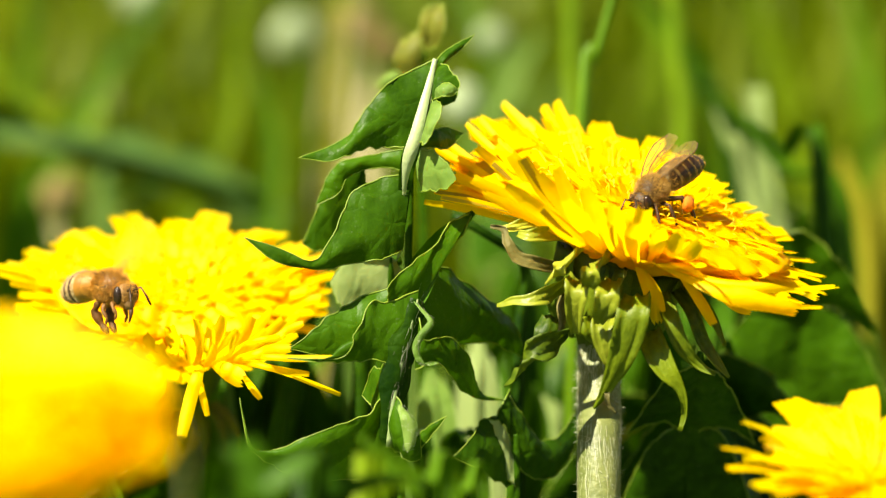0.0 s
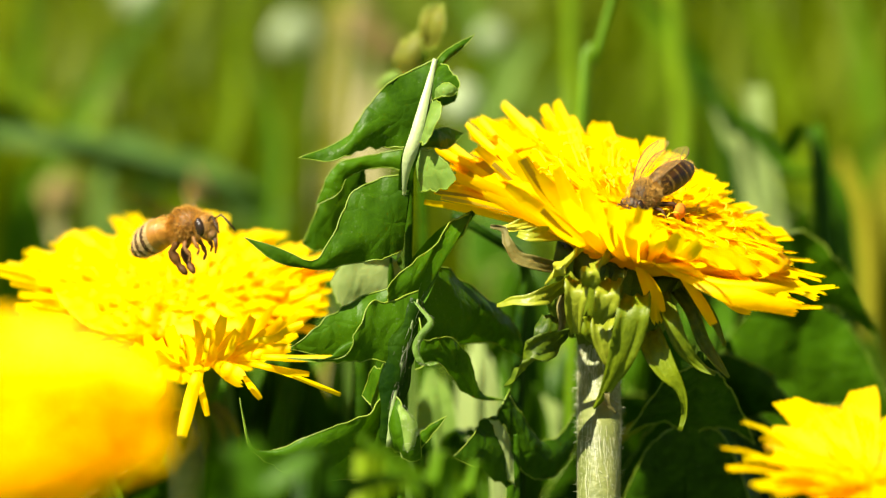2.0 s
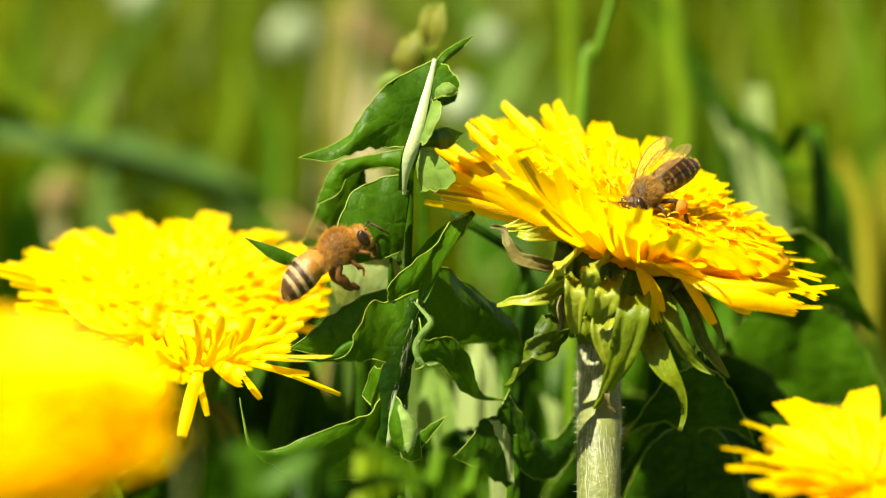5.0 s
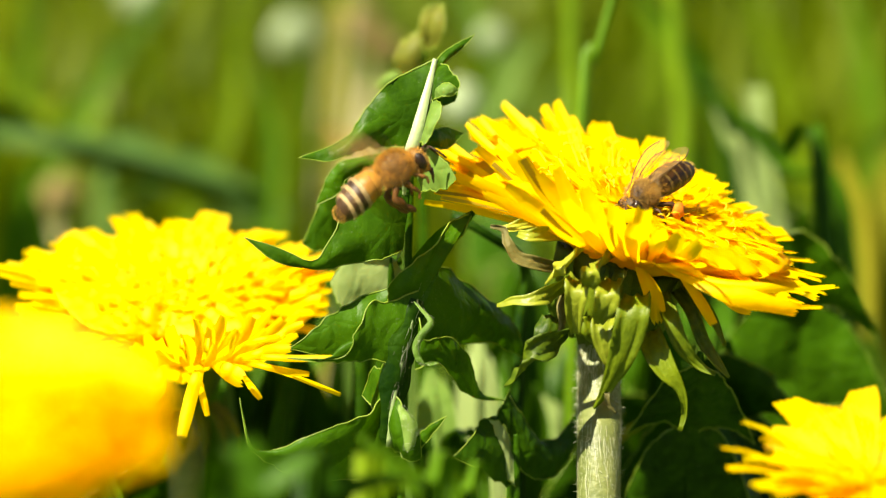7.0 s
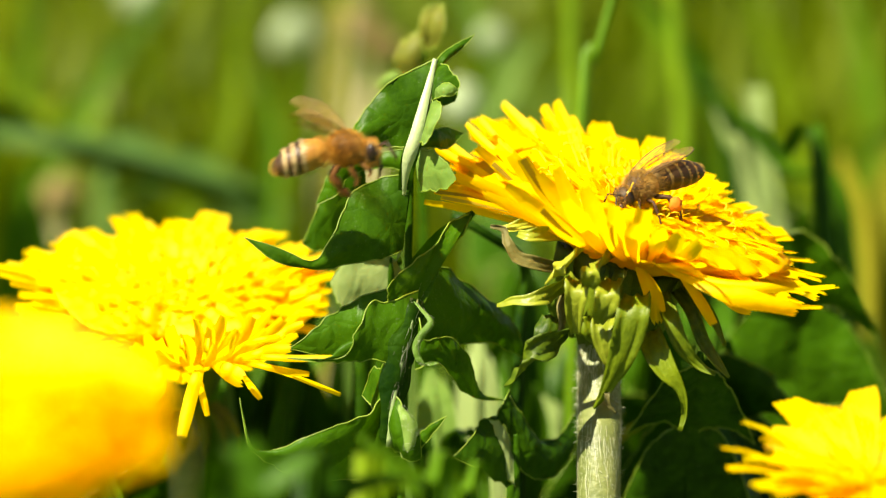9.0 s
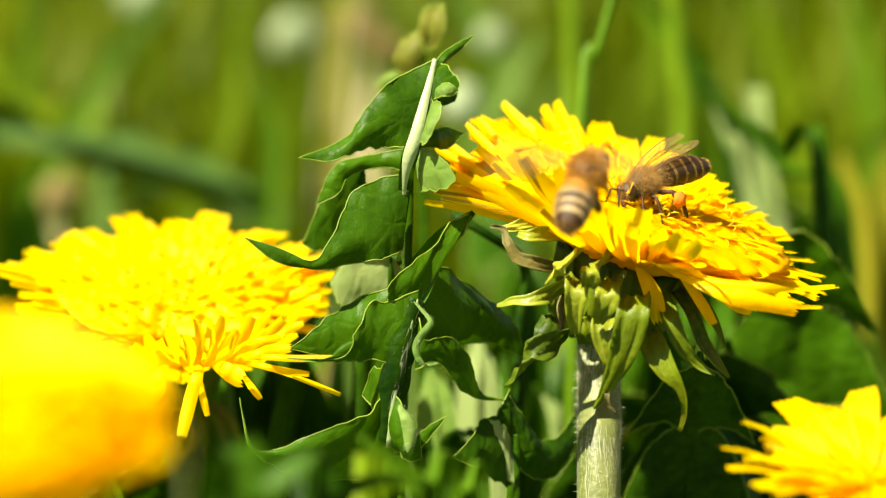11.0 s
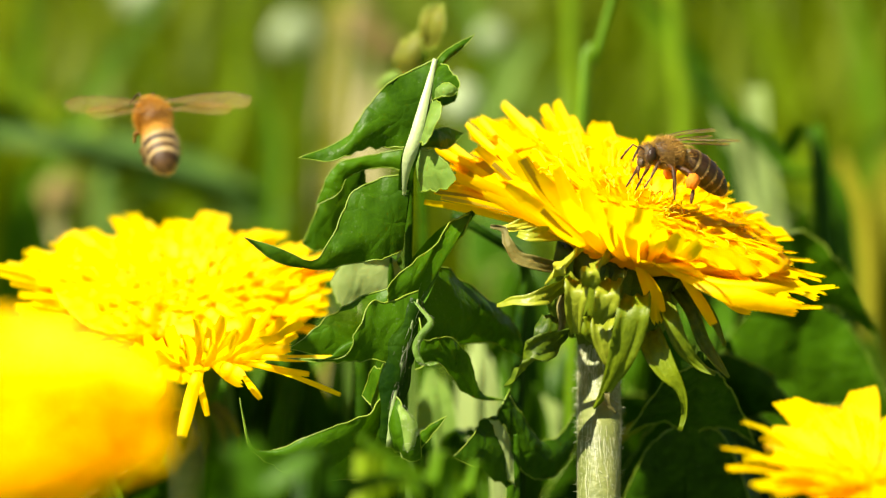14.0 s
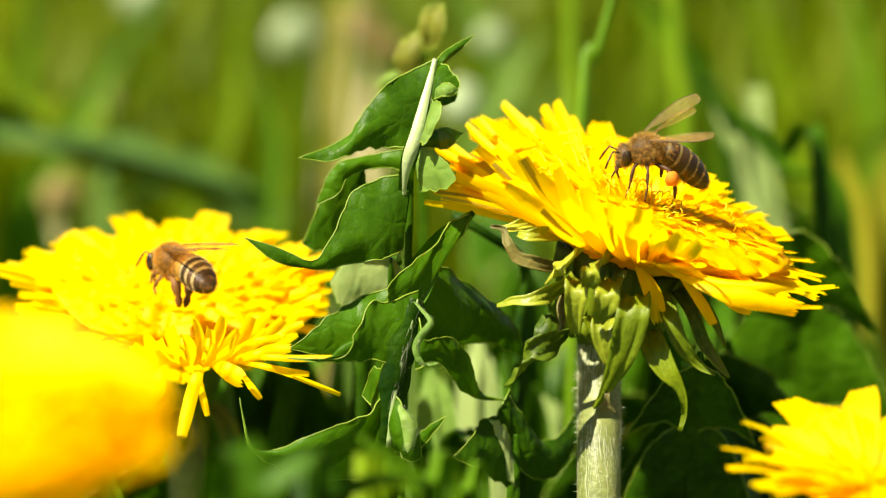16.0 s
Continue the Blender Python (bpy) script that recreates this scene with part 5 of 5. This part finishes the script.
def hairs(places, length, seed, lean=(-0.5, 0, 0)):
    """Fine hairs on (place, outward) pairs."""
    rnd = random.Random(seed)
    verts, faces = [], []
    for p, n in places:
        d = (n + Vector(lean) * rnd.uniform(0.3, 1) + Vector((rnd.uniform(-.4, .4), rnd.uniform(-.4, .4), rnd.uniform(-.4, .4)))).normalized()
        w = d.orthogonal().normalized()
        w = Matrix.Rotation(rnd.uniform(0, 6.28), 3, d) @ w * 0.016
        L = length * rnd.uniform(0.6, 1.2)
        k = len(verts)
        verts += [p - w, p + w, p + d * L * 0.6 + w * 0.7 + n * 0.03, p + d * L * 0.6 - w * 0.7 + n * 0.03, p + d * L]
        faces += [(k, k + 1, k + 2, k + 3), (k + 3, k + 2, k + 4)]
    return verts, faces


def on_ball(centre, radii, count, seed, keep=None):
    rnd = random.Random(seed)
    out = []
    while len(out) < count:
        d = Vector((rnd.gauss(0, 1), rnd.gauss(0, 1), rnd.gauss(0, 1))).normalized()
        if keep and not keep(d):
            continue
        n = Vector((d.x / radii[0], d.y / radii[1], d.z / radii[2])).normalized()
        out.append((Vector(centre) + Vector((d.x * radii[0], d.y * radii[1], d.z * radii[2])), n))
    return out


def wing_shape(length, width, sg):
    """The membrane from its hinge along y; the front edge toward +x."""
    prof = ((0, 0.10), (0.1, 0.22), (0.25, 0.48), (0.45, 0.78), (0.62, 0.96), (0.78, 1.0), (0.88, 0.90), (0.95, 0.68), (0.985, 0.42), (1.0, 0.16))
    verts, faces = [], []
    for s, w in prof:
        for k in range(4):
            c = k / 3
            x = 0.10 * width * math.sin(s * 3) + width * 0.18 - c * w * width - 0.42 * width * max(0, (s - 0.7) / 0.3) ** 2
            verts.append((x, sg * s * length, 0.10 * math.sin(c * 6 + s * 5) + 0.15 * c))
    for i in range(len(prof) - 1):
        for k in range(3):
            a = i * 4 + k
            faces.append((a, a + 1, a + 5, a + 4))
    veins = [tube([verts[i * 4] for i in range(len(prof))], 0.055, 4), tube([verts[i * 4 + 1] for i in range(len(prof) - 2)], 0.026, 4),
             tube([verts[i * 4 + 2] for i in range(1, len(prof) - 3)], 0.02, 4)]
    for i in (2, 3, 4, 5):
        veins.append(tube([verts[i * 4], verts[i * 4 + 1], verts[(i - 1) * 4 + 2], verts[(i - 1) * 4 + 3]], 0.02, 4))
    return (verts, faces), merge(*veins)


WINGS = [("wing", (-0.1, 0.9, 1.55), 8.7, 3.0), ("wing", (-1.0, 0.9, 1.25), 6.6, 2.2)]


def hung(sag):
    """The pose of an abdomen that hangs from the waist by sag degrees."""
    return Matrix.Translation(Vector((-1.9, 0, 0)) * MM) @ pose(0, 0, 0, 0, -sag, 0) @ Matrix.Translation(Vector((1.9, 0, 0)) * MM)


def bee(label, skin, fur, band, base, legs, pollen, band_share, sag, long, limb, span=1.0):
    """A honeybee: x ahead, y to its left, z to its back; the origin in the middle of the thorax. Returns the thing, its four wings, its six legs and its abdomen."""
    top = new("honeybee")
    top.empty_display_size = 0.004
    tagged(top, label, "bee", "honeybees")
    tr = (1.95, 1.72, 1.68)
    thorax = part("thorax", ball((0, 0, 0), tr, 18, 12, 0.05), skin, top)
    f = part("fur", merge(hairs(on_ball((0, 0, 0), tr, 6500, 1), 0.40, 2), hairs(on_ball((0, 0, 0), tr, 900, 3), 0.72, 4)), fur, thorax, "dense short fur")
    f["kind"] = "stuff"
    head = part("head", merge(ball((2.7, 0, -0.35), (0.85, 1.38, 1.3), 16, 10, 0.04), ball((3.2, 0, -1.25), (0.5, 0.65, 0.65), 10, 6)), skin, top)
    f = part("fur", hairs(on_ball((2.66, 0, -0.3), (0.87, 1.3, 1.28), 1100, 5, lambda d: abs(d.y) < 0.75), 0.42, 6, (0.2, 0, 0.2)), fur, head, "short face fur")
    f["kind"] = "stuff"
    for sg in (-1, 1):
        part("eye", ball((2.72, sg * 1.12, -0.25), (0.56, 0.42, 0.98), 14, 10), EYE, head, "large glossy dark compound eye")
        part("antenna", tube([(3.4, sg * 0.35, 0.2), (4.3, sg * 0.75, 0.55), (4.8, sg * 1.05, -0.35), (5.2, sg * 1.3, -1.3)], (0.10, 0.10, 0.13, 0.11), 6), SHELL, head, "dark bent antenna")
    part("mouthparts", tube([(3.5, 0, -1.7), (3.4, 0, -2.5), (3.1, 0, -3.2)], (0.28, 0.16, 0.08), 6), LEGM, head)
    # abdomen: six overlapping shells with paler bands
    prof = [(0.0, 0.5), (0.35, 1.0), (1.0, 1.48), (2.1, 1.72), (3.2, 1.74), (4.3, 1.62), (5.2, 1.36), (5.9, 0.98), (6.35, 0.56), (6.55, 0.05)]

    def radius(x):
        for (a, ra), (b, rb) in zip(prof, prof[1:]):
            if x <= b:
                return ra + (rb - ra) * (x - a) / (b - a)
        return 0.05

    def ring(x0, x1, grow0, grow1, n=4):
        verts, faces = [], []
        for i in range(n + 1):
            x = x0 + (x1 - x0) * i / n
            r = radius(x) + grow0 + (grow1 - grow0) * i / n
            drop = -0.05 * x * x * 0.5
            for k in range(20):
                a = 2 * math.pi * k / 20
                verts.append((-1.75 - x * long, r * math.cos(a), drop + 0.92 * r * math.sin(a)))
        for i in range(n):
            for k in range(20):
                a, b = i * 20 + k, i * 20 + (k + 1) % 20
                faces.append((a, b, b + 20, a + 20))
        return verts, faces

    abdomen = part("abdomen", ring(0, 6.55, 0, 0, 22), SHELL, top, "striped abdomen")
    cuts = (0.25, 1.35, 2.5, 3.6, 4.65, 5.6, 6.5)
    for i in range(6):
        a, b = cuts[i], cuts[i + 1]
        part("segment", ring(a + 0.02, b, 0.03, 0.10), (base if i < 2 else UMBER) if base else SHELL, abdomen)
        if (i > 1 or not base) and i < 5:
            m = a + (b - a) * band_share
            part("band", ring(a + 0.03, m, 0.075, 0.11, 2), band, abdomen, "pale band")
            pl = []
            rnd = random.Random(i)
            for _ in range(260 if band is CREAM else 150):
                x = rnd.uniform(a, m)
                ang = rnd.uniform(0, 6.283)
                r = radius(x) + 0.08
                pl.append((Vector((-1.75 - x * long, r * math.cos(ang), -0.025 * x * x + 0.92 * r * math.sin(ang))), Vector((0, math.cos(ang), math.sin(ang)))))
            f = part("band_fur", hairs(pl, 0.35 if band is CREAM else 0.22, i, (-2.4, 0, 0)), PALE_FUR if band is CREAM else fur, abdomen)
            f["kind"] = "stuff"
    end = Vector((-1.75 - 5.9 * long, 0, -0.87))
    f = part("fur", hairs(on_ball(end, (0.7, 0.95, 0.86), 260, 17, lambda d: d.x < 0.2), 0.26, 18, (-1.2, 0, 0)), fur, abdomen, "fuzzy tip")
    f["kind"] = "stuff"
    pl = on_ball((-2.6, 0, 0.0), (1.25, 1.52, 1.45), 900, 12, lambda d: d.x > -0.75)
    f = part("fur", hairs(pl, 0.36, 13, (-1.2, 0, 0)), fur, abdomen, "soft fur behind the waist")
    f["kind"] = "stuff"
    # the abdomen hangs from the waist
    abdomen.matrix_basis = hung(sag)
    head.matrix_basis = Matrix.Translation(Vector((-0.2, 0, -0.3)) * MM) @ pose(0, 0, 0, 0, sag * 0.7, 0)
    wings = []
    for name, hinge, L, W in WINGS:
        for sg in (1, -1):
            mem, veins = wing_shape(L * span, W * span, sg)
            w = part(name, mem, WING, top, "clear veined wing")
            tagged(part("vein", veins, VEIN, w), kind="stuff")
            wings.append((w, Vector((hinge[0], hinge[1] * sg, hinge[2])), sg))
    made = []
    for i, (hip, joints, rr) in enumerate(legs):
        for sg in (1, -1):
            flip = lambda v: Vector((v[0], v[1] * sg, v[2]))
            pts = [Vector((0, 0, 0))] + [flip(j) for j in joints]
            line, rad = [], []
            for k in range(len(pts) - 1):
                for s in (0, 0.35, 0.75):
                    line.append(pts[k].lerp(pts[k + 1], s))
                    rad.append(rr[k] * (0.85, 1.25, 1.0)[(0, 0.35, 0.75).index(s)])
            line.append(pts[-1])
            rad.append(rr[-1] * 0.6)
            lg = part("leg", tube(line, rad, 7), limb, top)
            lg.location = flip(hip) * MM
            f = part("leg_hair", hairs([(line[k].lerp(line[k + 1], u / 6), (line[k] - line[k].lerp(Vector((0, 0, -2)), 0.3)).normalized()) for k in range(1, len(line) - 1) for u in range(6)], 0.35, i, (0, 0, -0.5)), fur, lg)
            f["kind"] = "stuff"
            if i == 2 and pollen:
                mid = pts[1].lerp(pts[2], 0.55) + flip((0.1, 0.35, 0))
                part("pollen_ball", ball(mid, (pollen, pollen * 0.72, pollen * 1.15), 14, 9, 0.22, 4), POLLEN, lg, "bright orange pollen load")
            made.append((lg, flip(hip), sg))
    return top, wings, made, abdomen


STAND_LEGS = [((1.2, 0.9, -1.2), [(0.7, 0.9, -0.3), (1.2, 1.4, -2.1), (1.7, 1.6, -3.5)], (0.20, 0.17, 0.11)),
              ((0.2, 1.1, -1.3), [(0.1, 1.3, -0.2), (0.2, 2.0, -2.0), (0.4, 2.3, -3.7)], (0.21, 0.18, 0.12)),
              ((-0.9, 1.1, -1.3), [(-1.2, 1.2, -0.2), (-2.1, 1.6, -1.9), (-2.2, 1.8, -3.6)], (0.26, 0.34, 0.20))]
FLY_LEGS = [((1.2, 0.8, -1.4), [(0.5, 0.3, -0.5), (1.0, 0.2, -1.1), (0.8, 0.2, -1.7)], (0.22, 0.19, 0.12)),
            ((0.2, 1.0, -1.6), [(0.2, 0.5, -0.7), (0.8, 0.4, -1.5), (0.5, 0.4, -2.2)], (0.23, 0.20, 0.13)),
            ((-0.9, 0.9, -1.5), [(-0.9, 0.1, -0.9), (-0.4, -0.2, -2.4), (0.3, -0.4, -3.4)], (0.32, 0.46, 0.34))]

FORAGER = bee("dark brown honeybee with orange pollen loads, feeding on the dandelion", BROWN, GREY_FUR, OLIVE, None, STAND_LEGS, 0.84, 0.26, 0, 1.18, LEGM, 0.86)
FORAGER[0].scale = (0.99, 0.99, 0.99)
FLYER = bee("golden brown honeybee with a cream-banded abdomen, hovering between the dandelions", TAWNY, GOLD_FUR, CREAM, AMBER, FLY_LEGS, 0, 0.48, 2, 0.92, LIMB)
FLYER[0].scale = (1.09, 1.09, 1.09)


def stance(x, y, z, turn, away, roll=0.0):
    """A bee's pose in the world from its place in the plant frame: turn is where it heads across the view (0 right, 90 up),
    away how far its head points away along the line of sight, roll how it banks to its left."""
    a, b = radians(turn), radians(away)
    f = Vector((math.cos(b) * math.cos(a), math.sin(b), math.cos(b) * math.sin(a)))
    up = Vector((0, -0.15, 1))
    up = (up - f * up.dot(f)).normalized()
    up = Matrix.Rotation(radians(roll), 3, f) @ up
    left = up.cross(f)
    m = Matrix((f, left, up)).transposed().to_4x4()
    m.translation = Vector((x, y, z)) * MM
    return PLANT @ m


# ---- what moves ----
def motions():
    flight = [
        (0.0, (-37.8, 3, -4.3), -5, -46, 0), (0.3, (-38.2, 3, -0.9), 15, -44, 0), (0.5, (-35.9, -4, 3.3), 42, -42, 0), (0.9, (-30.1, -14, 9.9), 6, -12, 0), (1.0, (-29.3, -14, 11.0), 2, -12, 0),
        (1.2, (-28.3, -16, 12.1), -2, -15, 0), (1.5, (-25.6, -19, 9.2), -5, -42, 0), (1.8, (-27.1, -12, 4.7), 5, -42, 0), (2.0, (-28.5, -6, 2.7), 14, -36, 0), (2.3, (-29.4, -4, 2.8), 10, -25, 0),
        (2.5, (-28.9, -3, 3.2), 2, -14, 0), (2.8, (-27.5, -7, 3.7), 4, -18, 0), (3.0, (-26.4, -7, 2.3), 10, -25, 0), (3.3, (-23.7, -7, 0.2), 23, 5, 0), (3.5, (-21.6, -7, 0.3), 19, 8, 0),
        (3.8, (-17.9, -7, -0.9), 33, 12, 0), (4.0, (-16.9, -7, -2.3), 49, 15, 0), (4.2, (-15.9, -7, -3.7), 42, 15, 0), (4.8, (-12.9, -2, -0.9), 36, 10, 0), (5.6, (-8.5, -4, 4.5), 32, 8, 0),
        (6.3, (-6.0, -7, 7.1), 31, 12, 0), (6.5, (-5.7, -7, 6.9), 36, 14, 0), (6.8, (-5.1, -7, 8.0), 36, 14, 0), (7.0, (-5.4, -7, 9.0), 33, 12, 0), (7.3, (-6.4, -7, 11.6), 22, 5, 0),
        (7.5, (-6.6, -7, 11.6), 20, 5, 0), (7.8, (-5.8, -7, 10.3), 13, 5, 0), (8.0, (-5.3, -7, 6.5), 33, 0, 0), (8.3, (-9.5, -7, 3.1), 63, 20, 0), (8.5, (-13.4, -7, 3.6), 44, 12, 0),
        (8.8, (-14.1, -8, 7.4), 7, 0, 0), (9.0, (-10.7, -9, 11.1), 7, 0, 0), (9.2, (-5.4, -9, 12.2), 12, 5, 0), (9.8, (3.5, -16, 13.0), 30, 20, 0), (10.6, (12.3, -24, 9.6), 55, 38, 0),
        (11.3, (16.8, -26, 7.8), 76, 50, 0), (11.5, (17.5, -25.4, 8.2), 88, 52, 0), (11.7, (17.3, -22.9, 9.5), 94, 50, 0), (11.9, (16.7, -20.3, 10.9), 97, 48, 0), (12.0, (16.1, -20, 11.7), 97, 48, 0),
        (12.2, (15.2, -14.3, 15.5), 98, 45, 0), (12.3, (13.6, -11, 17.6), 104, 45, 0), (12.5, (8.7, -5.3, 21.3), 109, 48, 0), (12.7, (2.8, -0.7, 22.5), 108, 50, 0), (12.9, (-3.0, 4, 23.9), 94, 52, 0),
        (13.1, (-8.7, 5, 24.0), 106, 50, 0), (13.3, (-14.7, 1.7, 23.2), 113, 42, 0), (13.5, (-20.3, -1.7, 21.8), 122, 42, 0), (13.7, (-25.0, -5, 19.1), 124, 45, 0), (14.0, (-31.5, -15, 14.3), 112, 50, 0),
        (14.2, (-33.7, -15, 11.7), 92, 46, 0), (14.5, (-33.8, -15, 9.1), 80, 48, 0), (14.7, (-31.8, -14, 6.1), 75, 48, 0), (14.9, (-30.4, -6, 4.8), 76, 46, 0), (15.0, (-30.1, -1, 4.0), 75, 46, 0),
        (15.2, (-29.7, 5, 1.9), 77, 42, 0), (15.35, (-30.1, 10, 0.0), 112, 52, 0), (15.5, (-30.3, 12, -1.5), 160, 50, 0), (15.8, (-30.8, 12, -1.2), 162, 48, 0), (16.0, (-31.5, 12, -1.3), 160, 50, 0)]
    flyer, wings, legs, abdomen = FLYER
    walk(flyer, [(t, stance(*p, turn, away, roll)) for t, p, turn, away, roll in flight])
    for w, hinge, sg in wings:
        rows = []
        for i in range(16 * FPS + 1):
            # the strokes are faster than the shutter
            t = i / FPS
            beat = 16 + (0, 68, -68, 68, -68)[i % 5]
            sweep = 12 + (0, 10, -10, 10, -10)[i % 5]
            for t0, t1, b0, s0 in ((0.44, 0.56, 58, 38), (3.94, 4.06, 16, 8), (8.94, 9.06, 20, 24), (13.44, 13.56, 14, 6), (13.92, 14.08, 8, 4), (14.86, 15.06, 10, 4)):
                if t0 < t < t1:
                    beat, sweep = b0 + 5 * math.sin(2.4 * i), s0
            if t > 15.35:
                beat, sweep = 12, 74
            rows.append((t, Matrix.Translation(hinge * MM) @ pose(0, 0, 0, 0, 0, sg * sweep) @ pose(0, 0, 0, sg * beat, 0, 0)))
        walk(w, rows)
    for i, (lg, hip, sg) in enumerate(legs):
        rows = []
        for k in range(33):
            t = k / 2
            swing = 9 * math.sin(1.7 * k + i) + (14 if 0.8 < t < 2.5 else 0) + (25 if t > 15.2 and i > 3 else 0)
            rows.append((t, Matrix.Translation(hip * MM) @ pose(0, 0, 0, 0, swing, 0)))
        walk(lg, rows)
    # seconds, place, turn, away, roll, sag of the abdomen
    feed = [
        (0.0, (23.5, -2, 6.6), 209, -44, 0, -9), (0.5, (23.5, -2, 6.6), 209, -44, 0, -9), (1.0, (23.0, -2, 6.2), 209, -46, 0, -10), (1.5, (22.7, -2, 6.1), 209, -46, 0, -10), (2.5, (22.6, -2, 6.0), 209, -46, 0, -10),
        (3.5, (23.0, -2, 6.2), 209, -45, 0, -10), (4.2, (22.9, -2, 6.4), 208, -43, 0, -9), (5.2, (22.7, -2, 6.3), 208, -43, 0, -9), (6.5, (22.4, -2, 6.2), 207, -44, 0, -9), (7.0, (22.4, -2, 6.0), 208, -44, 0, -9),
        (7.5, (22.5, -2, 6.0), 208, -44, 0, -9), (8.5, (22.5, -2, 6.2), 206, -42, 0, -8), (9.0, (22.1, -2, 7.0), 200, -34, 0, -2), (9.2, (22.0, -2, 7.3), 197, -32, 0, -2), (10.2, (22.3, -2, 7.5), 198, -32, 0, -3),
        (11.5, (22.6, -2, 7.5), 200, -32, 0, -4), (11.9, (22.4, -2, 8.2), 207, -32, 0, -6), (12.1, (22.6, -2, 8.7), 208, -32, 0, -4), (12.3, (23.6, -2, 9.7), 188, -38, 0, 4), (12.5, (24.8, -2, 10.4), 172, -44, 0, 9),
        (13.0, (24.3, -2, 10.2), 170, -42, 0, 10), (13.5, (24.6, -2, 10.6), 170, -36, 0, 12), (14.0, (25.1, -2, 10.8), 171, -28, 0, 18), (14.5, (25.4, -2, 11.0), 172, -18, -18, 29), (15.0, (24.6, -2, 11.0), 179, -15, -18, 36),
        (15.3, (23.8, -2, 11.1), 180, -13, -18, 35), (16.0, (22.8, -2, 11.2), 183, -12, -18, 33)]
    forager, wings, legs, abdomen = FORAGER
    walk(forager, [(t, stance(*p, turn, away, roll)) for t, p, turn, away, roll, sag in feed])
    walk(abdomen, [(t, hung(sag)) for t, p, turn, away, roll, sag in feed])
    # seconds, then sweep and beat of the wings on its left and on its right
    hold = [(0.0, 80, 14, 74, 20), (8.0, 80, 14, 76, 20), (9.0, 82, 8, 78, 14), (11.5, 80, 12, 76, 18), (12.1, 80, 13, 76, 20), (12.5, 58, 18, 70, 10), (13.5, 58, 18, 70, 12), (14.5, 54, 2, 64, 20), (15.0, 52, 4, 64, 24), (16.0, 54, 14, 66, 30)]
    for i, (w, hinge, sg) in enumerate(wings):
        rows = []
        for t, sl, bl, sr, br in hold:
            sweep, beat = (sl, bl) if sg > 0 else (sr, br)
            rows.append((t, Matrix.Translation(hinge * MM) @ pose(0, 0, 0, 0, 0, sg * (sweep + (6 if i > 1 else 0))) @ pose(0, 0, 0, sg * beat, 0, 0)))
        walk(w, rows)
    for i, (lg, hip, sg) in enumerate(legs):
        rows = []
        for k in range(41):
            t = k * 0.4
            go = 12 if 11.6 < t < 15 else 4
            rows.append((t, Matrix.Translation(hip * MM) @ pose(0, 0, 0, 0, go * math.sin(2.1 * k + 1.9 * i), 0)))
        walk(lg, rows)


motions()
